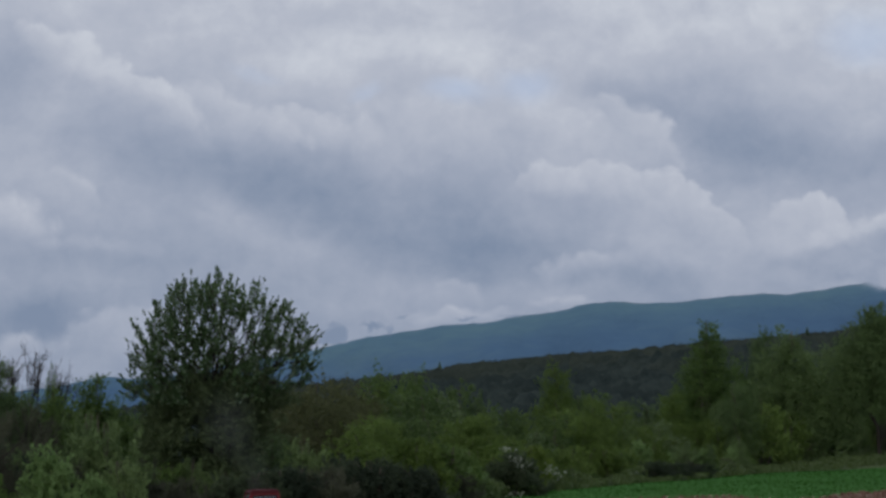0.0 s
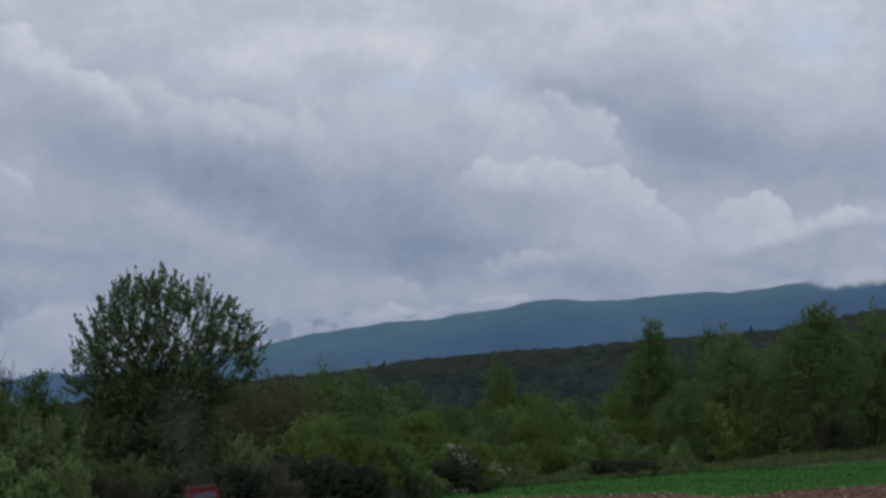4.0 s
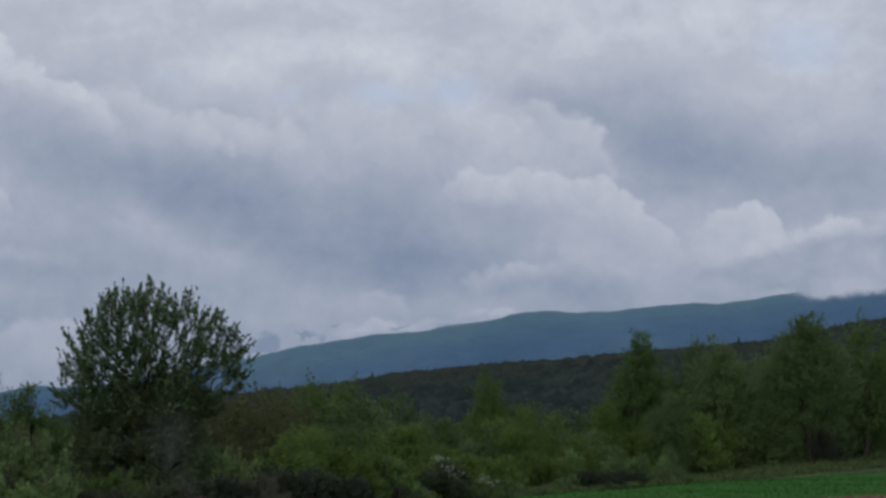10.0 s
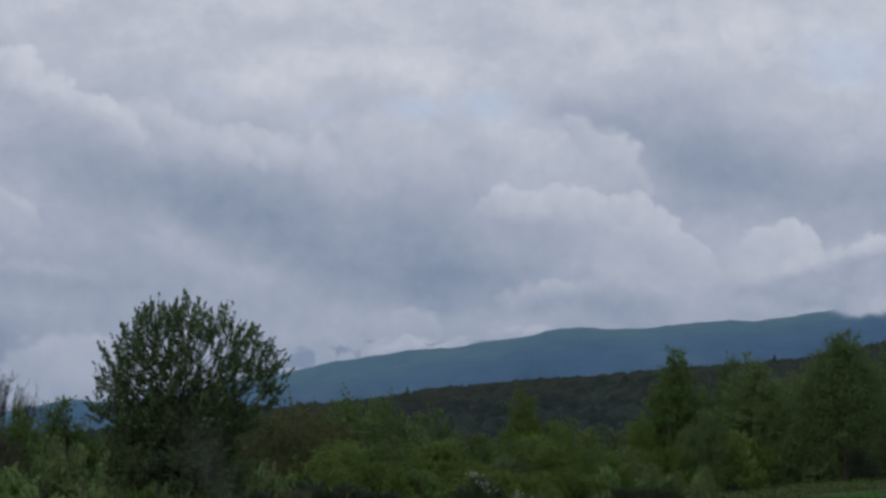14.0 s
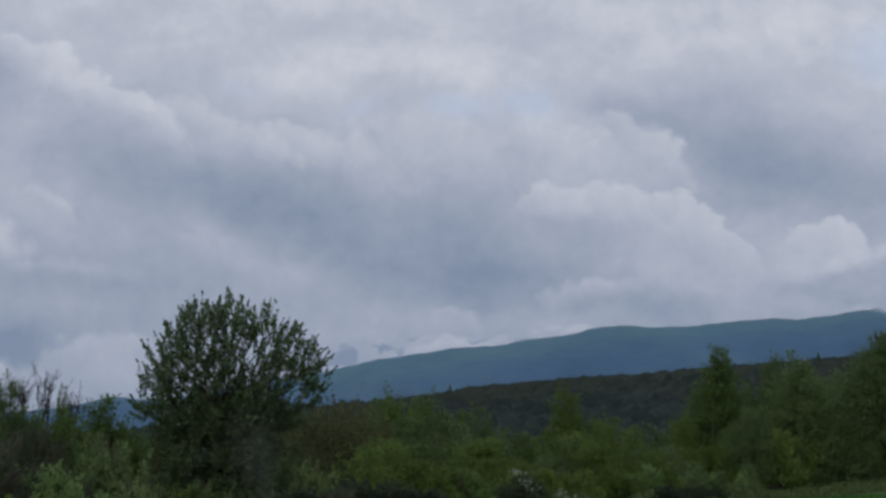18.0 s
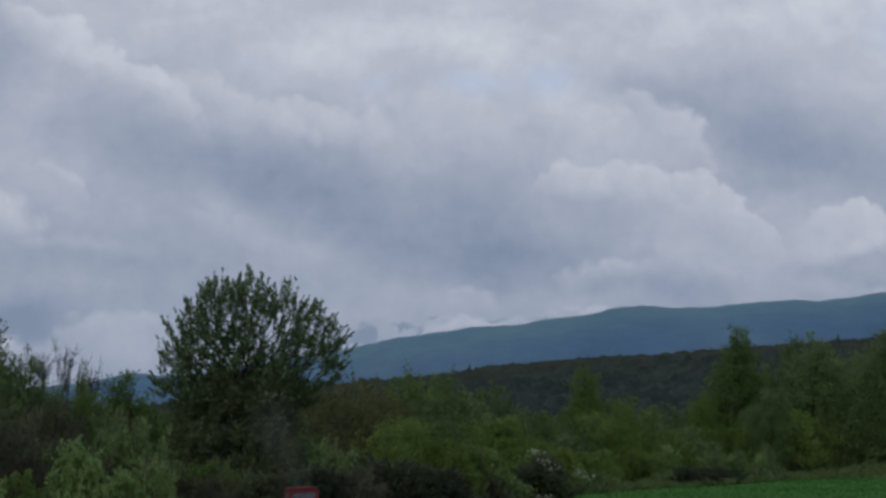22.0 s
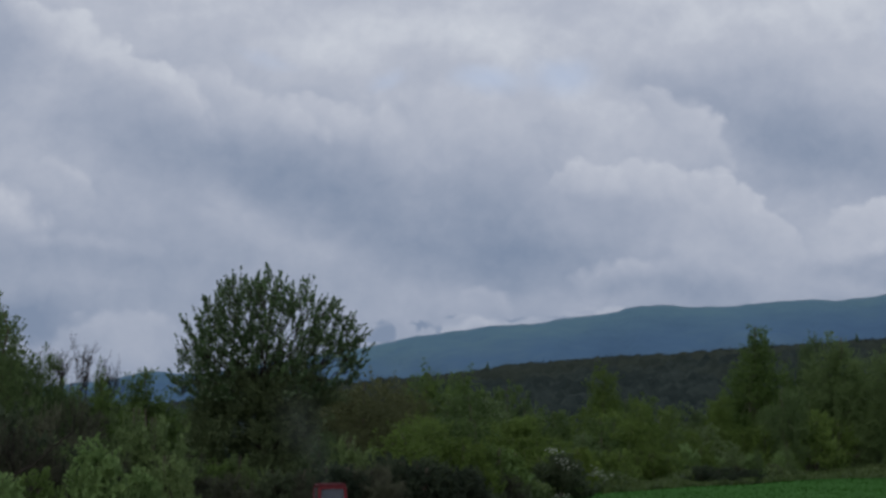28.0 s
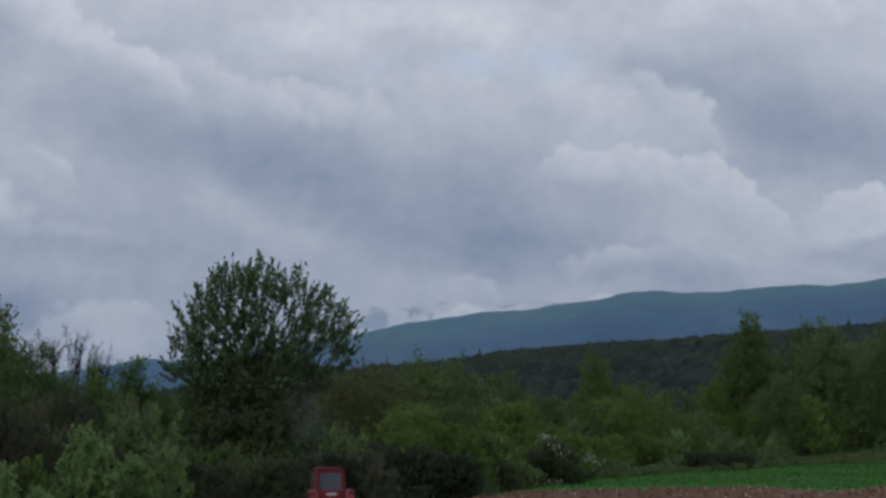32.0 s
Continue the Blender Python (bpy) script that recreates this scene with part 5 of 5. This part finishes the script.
part("window_frame", made(((1.12, 0.05, 0.10), (0, -0.36, 2.33), 0.02), ((0.06, 0.05, 0.80), (-0.525, -0.362, 1.89), 0.02), ((0.06, 0.05, 0.80), (0.525, -0.362, 1.89), 0.02), ((1.12, 0.06, 0.07), (0, -0.362, 1.50), 0.02)), M_RED, tractor)
pane = part("rear_window", made(((0.96, 0.012, 0.76), (0, -0.35, 1.90), 0.0),), M_GLASS, tractor, "rear window with grey sky reflection in its colour")
part("wiper", made(((0.02, 0.02, 0.42), (-0.36, -0.375, 1.80), 0.0, Matrix.Rotation(radians(4), 4, "Y")),), M_IRON, pane)
for sx_ in (-1, 1):
    part("side_window", made(((0.012, 1.10, 0.80), (sx_ * 0.595, 0.32, 1.92), 0.0),), M_GLASS, tractor)
    part("cab_door", made(((0.05, 1.18, 0.50), (sx_ * 0.60, 0.32, 1.26), 0.03), ((0.05, 0.06, 0.86), (sx_ * 0.60, 0.92, 1.90), 0.01), ((0.05, 0.06, 0.86), (sx_ * 0.60, -0.26, 1.90), 0.01)), M_RED, tractor)
part("windscreen", made(((1.10, 0.012, 0.80), (0, 0.98, 1.90), 0.0),), M_GLASS, tractor)
part("seat", made(((0.44, 0.42, 0.12), (0, 0.10, 1.12), 0.04), ((0.44, 0.10, 0.40), (0, -0.10, 1.36), 0.04)), M_SEAT, tractor)
part("steering_wheel", lathe(((-0.02, 0.19), (0.0, 0.21), (0.02, 0.19), (0.0, 0.17), (-0.02, 0.19)), 20), M_SEAT, tractor).matrix_basis = Matrix.Translation((0, 0.62, 1.52)) @ Matrix.Rotation(radians(65), 4, "Y") @ Matrix.Rotation(radians(90), 4, "Z")


def fender(side):
    """A curved guard over a rear wheel, flat on top."""
    bm = bmesh.new()
    prof = [(math.cos(a) * 0.84, 0.74 + math.sin(a) * 0.80) for a in np.linspace(radians(10), radians(170), 13)]
    inner, outer = side * 0.60, side * 0.96
    rows_ = []
    for y_, z_ in prof:
        rows_.append([bm.verts.new((inner, y_, z_)), bm.verts.new((outer, y_, z_)), bm.verts.new((outer, y_ * 0.96, z_ - 0.07))])
    for a, b in zip(rows_, rows_[1:]):
        for i in range(2):
            bm.faces.new((a[i], a[i + 1], b[i + 1], b[i]))
    low = [bm.verts.new((inner, y_, 0.74 + (z_ - 0.74) * 0.25)) for y_, z_ in prof]
    for i in range(len(prof) - 1):
        bm.faces.new((rows_[i][0], rows_[i + 1][0], low[i + 1], low[i]))
    bmesh.ops.recalc_face_normals(bm, faces=bm.faces)
    bmesh.ops.solidify(bm, geom=bm.faces[:], thickness=0.025)
    return bm


for side in (-1, 1):
    guard = part("fender", fender(side), M_RED_BRIGHT, tractor, "bright red wheel guard")
    part("tail_lamp_box", made(((0.26, 0.10, 0.20), (side * 0.86, -0.56, 1.42), 0.02),), M_RED_BRIGHT, guard, "red lamp housing")
    part("tail_light", made(((0.10, 0.03, 0.08), (side * 0.88, -0.62, 1.43), 0.01),), M_LENS, guard)
    wheel = part("rear_wheel", rim(0.74, 0.36), M_RIM, tractor, "pale rear rim")
    part("tyre", tyre(0.74, 0.36, 18), M_TYRE, wheel, "muddy black ribbed tyre")
    wheel.location = (side * 0.77, 0.0, 0.74)
    tractor_wheels.append((wheel, 0.74))
    front = part("front_wheel", rim(0.40, 0.20), M_RIM, tractor, "pale front rim")
    part("tyre", tyre(0.40, 0.20, 14), M_TYRE, front, "muddy black tyre")
    front.location = (side * 0.66, 2.10, 0.40)
    tractor_wheels.append((front, 0.40))
part("front_axle", made(((1.2, 0.14, 0.14), (0, 2.10, 0.44), 0.03), ((0.2, 0.2, 0.5), (0, 2.10, 0.62), 0.03)), M_IRON, tractor)
part("exhaust_pipe", made(((0.09, 0.09, 0.95), (-0.26, 1.75, 1.92), 0.03), ((0.16, 0.16, 0.42), (-0.26, 1.75, 1.72), 0.06)), M_IRON, tractor)
part("hitch_arm", made(((0.07, 0.85, 0.08), (-0.36, -0.72, 0.62), 0.02, Matrix.Rotation(radians(-12), 4, "X")),), M_IRON, tractor)
part("hitch_arm", made(((0.07, 0.85, 0.08), (0.36, -0.72, 0.62), 0.02, Matrix.Rotation(radians(-12), 4, "X")),), M_IRON, tractor)
part("top_link", made(((0.06, 0.75, 0.06), (0, -0.70, 1.0), 0.02, Matrix.Rotation(radians(-8), 4, "X")),), M_IRON, tractor)
plough = part("plough_frame", made(((1.1, 0.10, 0.10), (0, -1.10, 0.66), 0.02), ((0.10, 0.10, 0.62), (0, -1.08, 0.92), 0.02), ((0.10, 1.5, 0.10), (0.25, -1.7, 0.62), 0.02, Matrix.Rotation(radians(18), 4, "Z"))), M_IRON, tractor)
for i in range(3):
    part("ploughshare", made(((0.05, 0.42, 0.34), (-0.30 + 0.32 * i, -1.30 - 0.42 * i, 0.26), 0.02, Matrix.Rotation(radians(32), 4, "Z") @ Matrix.Rotation(radians(14), 4, "Y")), ((0.06, 0.08, 0.36), (-0.26 + 0.32 * i, -1.36 - 0.42 * i, 0.48), 0.01)), M_IRON, plough)

# exhaust smoke, thin and grey
_s = Nodes("exhaust_smoke")
_body = _s.node("ShaderNodeBsdfTranslucent", Color=(0.45, 0.50, 0.50, 1))
_white = _s.node("ShaderNodeBsdfDiffuse", Color=(0.45, 0.50, 0.50, 1))
_both = _s.node("ShaderNodeMixShader", Fac=0.5)
_s.tree.links.new(_body.outputs[0], _both.inputs[1])
_s.tree.links.new(_white.outputs[0], _both.inputs[2])
_thin = _s.node("ShaderNodeBsdfTransparent")
_box = _s.node("ShaderNodeMapping", Vector=_s.node("ShaderNodeTexCoord").outputs["Generated"])
_box.inputs["Location"].default_value = (-1.0, 0.0, -1.0)
_box.inputs["Scale"].default_value = (2.0, 0.0, 2.0)
_ball = _s.node("ShaderNodeTexGradient", Vector=_box.outputs[0])
_ball.gradient_type = "SPHERICAL"
_veil = _s.maths("MULTIPLY", _s.maths("MULTIPLY", _ball.outputs["Fac"], _s.noise(_s.place(), 1.1, 4.0)), 0.036)
_mixs = _s.node("ShaderNodeMixShader", Fac=_veil)
_s.tree.links.new(_thin.outputs[0], _mixs.inputs[1])
_s.tree.links.new(_both.outputs[0], _mixs.inputs[2])
M_SMOKE = _s.surface(_mixs.outputs[0])
smoke_puffs = []
rng_p = np.random.default_rng(95)
for i in range(6):
    size = 0.40 + 0.20 * i
    v, f = lumps(rng_p, np.zeros(1), np.zeros(1), np.zeros(1), np.array([size]), True)
    v[:, 1] *= 0.35
    ob = tagged(new("smoke_puff", smooth(mesh_from("smoke_puff", v, f, M_SMOKE))), "thin grey puff of tractor exhaust smoke", "smoke", "exhaust smoke")
    smoke_puffs.append(ob)

# ---------------------------------------------------------------- flies
M_FLY = plain("fly_body", (0.012, 0.012, 0.014), (0.03, 0.03, 0.032), 300.0, 0.35, grain=900.0)
M_WING = Nodes("fly_wing")
_w = M_WING.node("ShaderNodeBsdfPrincipled", Base_Color=(0.10, 0.10, 0.11, 1), Roughness=0.3, Alpha=0.55)
M_WING = M_WING.surface(_w.outputs[0])


def blob(radii, at, segs=10):
    bm = bmesh.new()
    bmesh.ops.create_uvsphere(bm, u_segments=segs, v_segments=7, radius=1.0)
    bmesh.ops.transform(bm, matrix=Matrix.Translation(at) @ Matrix.Diagonal((*radii, 1)), verts=bm.verts)
    return bm


def make_fly():
    root = tagged(new("fly"), "small dark fly on the wing", "insect", "flies")
    root.scale = (0.75, 0.75, 0.75)
    part("thorax", blob((0.0022, 0.0026, 0.0022), (0, 0.0012, 0)), M_FLY, root)
    part("abdomen", blob((0.0022, 0.0036, 0.0020), (0, -0.0034, -0.0004)), M_FLY, root)
    part("head", blob((0.0018, 0.0013, 0.0017), (0, 0.0042, -0.0002)), M_FLY, root)
    for s_ in (-1, 1):
        bm = bmesh.new()
        ring = [(0.0, 0.0), (0.0030, 0.0012), (0.0062, 0.0006), (0.0072, -0.0014), (0.0054, -0.0030), (0.0020, -0.0022)]
        top = [bm.verts.new((s_ * (0.001 + x_), y_, 0.0022 + x_ * 0.35)) for x_, y_ in ring]
        bm.faces.new(top)
        bmesh.ops.solidify(bm, geom=bm.faces[:], thickness=0.0001)
        part("wing", bm, M_WING, root)
    return root


fly_one, fly_two, fly_three = make_fly(), make_fly(), make_fly()


# ---------------------------------------------------------------- what moves
def motions():
    """The clouds drift, the tractor ploughs slowly away uphill, its smoke drifts off, flies cross close by."""
    drift = Vector((0.1183, 1.0, 0.1183)).normalized() * 14.7
    eye = Vector(EYE)
    walk(clouds, [(t, Matrix.Translation(eye + drift * (23.0 - t))) for t in (0.0, 8.0, 16.0, 24.0, 32.0)])

    # seconds, bearing, distance, height of the wheels' ground, lean
    course = (
        (0.0, -0.2365, 102.0, -0.10, -1.0), (2.5, -0.2330, 102.5, -0.10, -3.0), (5.5, -0.2400, 103.2, -0.09, -7.0),
        (8.0, -0.2380, 103.8, -0.09, -5.5), (10.0, -0.2330, 104.3, -0.08, -4.0), (12.5, -0.2300, 104.9, -0.08, -3.0),
        (15.0, -0.2270, 105.6, -0.07, -3.0), (17.5, -0.2240, 106.2, -0.06, -3.0), (20.0, -0.2210, 106.8, -0.03, -3.5),
        (22.5, -0.2120, 107.4, 0.0, -3.0), (25.0, -0.2040, 108.0, 0.02, -2.5), (27.5, -0.1985, 108.7, 0.07, -1.5),
        (30.0, -0.1945, 109.3, 0.15, -1.0), (32.0, -0.1880, 109.8, 0.21, -1.5),
    )
    walk(tractor, [(t, pose(b / 4.446 * d, d, z - 0.19, 1.0, lean, 12)) for t, b, d, z, lean in course])
    for wheel, radius in tractor_wheels:
        at = wheel.location.copy()
        walk(wheel, [(t, Matrix.Translation(at) @ Matrix.Rotation(-(d - 102.0) / radius, 4, "X")) for t, b, d, z, lean in course])

    # smoke from the exhaust, puff by puff, carried off to the west
    for i, cloud in enumerate(smoke_puffs):
        rise = 0.2 + 0.55 * i
        rows = []
        for k in range(17):
            t = 2.0 * k
            b, d, z = (float(np.interp(t, [c[0] for c in course], [c[j] for c in course])) for j in (1, 2, 3))
            sway = 0.18 * math.sin(t * 0.9 + i)
            rows.append((t, pose(b / 4.446 * d - 0.5 - 0.22 * i + sway, d + 2.4, z + 2.4 + rise + 0.12 * math.sin(t * 1.3 + 2 * i), 0, 0, 9 * math.sin(t + i))))
        walk(cloud, rows)

    walk(fly_one, [(0.0, pose(5.0, 4.0, 0.9)), (2.5, pose(1.301, 4.973, 1.843, 0, 0, 70)), (2.7, pose(0.907, 4.951, 2.146, 0, 30, 70)), (2.8, pose(0.729, 4.941, 2.281, 0, 30, 70)),
                   (2.9, pose(0.538, 4.932, 2.433, 0, 30, 70)), (3.0, pose(0.373, 4.921, 2.589, 0, 30, 70)), (3.2, pose(0.039, 4.902, 2.9, 0, 30, 70)), (3.8, pose(-0.9, 4.8, 3.9, 0, 30, 70)), (32.0, pose(-4.0, 3.0, 5.0))])
    walk(fly_two, [(0.0, pose(-4.0, 4.0, 5.0)), (2.8, pose(-0.779, 4.9, 3.169, 0, 0, -60)), (2.9, pose(-0.605, 4.925, 2.877, 0, 0, -60)), (3.0, pose(-0.436, 4.95, 2.58, 0, 0, -60)), (3.1, pose(-0.284, 4.974, 2.295, 0, 0, -60)),
                   (3.2, pose(-0.041, 4.99, 2.044, 0, 0, -60)), (3.3, pose(0.197, 5.007, 1.794, 0, 0, -60)), (3.4, pose(0.423, 5.023, 1.539, 0, 0, -60)), (4.0, pose(1.5, 5.0, 0.6)), (32.0, pose(4.0, 2.0, 0.4))])
    walk(fly_three, [(0.0, pose(-5.0, 4.5, 0.8)), (30.0, pose(-3.5, 5.0, 2.0, 0, 0, -80)), (30.6, pose(-1.584, 4.978, 2.226, 0, 0, -80)), (30.8, pose(-0.695, 4.964, 2.319, 0, 0, -80)), (30.9, pose(-0.251, 4.957, 2.372, 0, 0, -80)),
                     (31.0, pose(0.239, 4.95, 2.417, 0, 0, -80)), (31.1, pose(0.761, 4.942, 2.465, 0, 0, -80)), (31.3, pose(1.672, 4.929, 2.56, 0, 0, -80)), (32.0, pose(4.5, 4.8, 2.9, 0, 0, -80))])


motions()
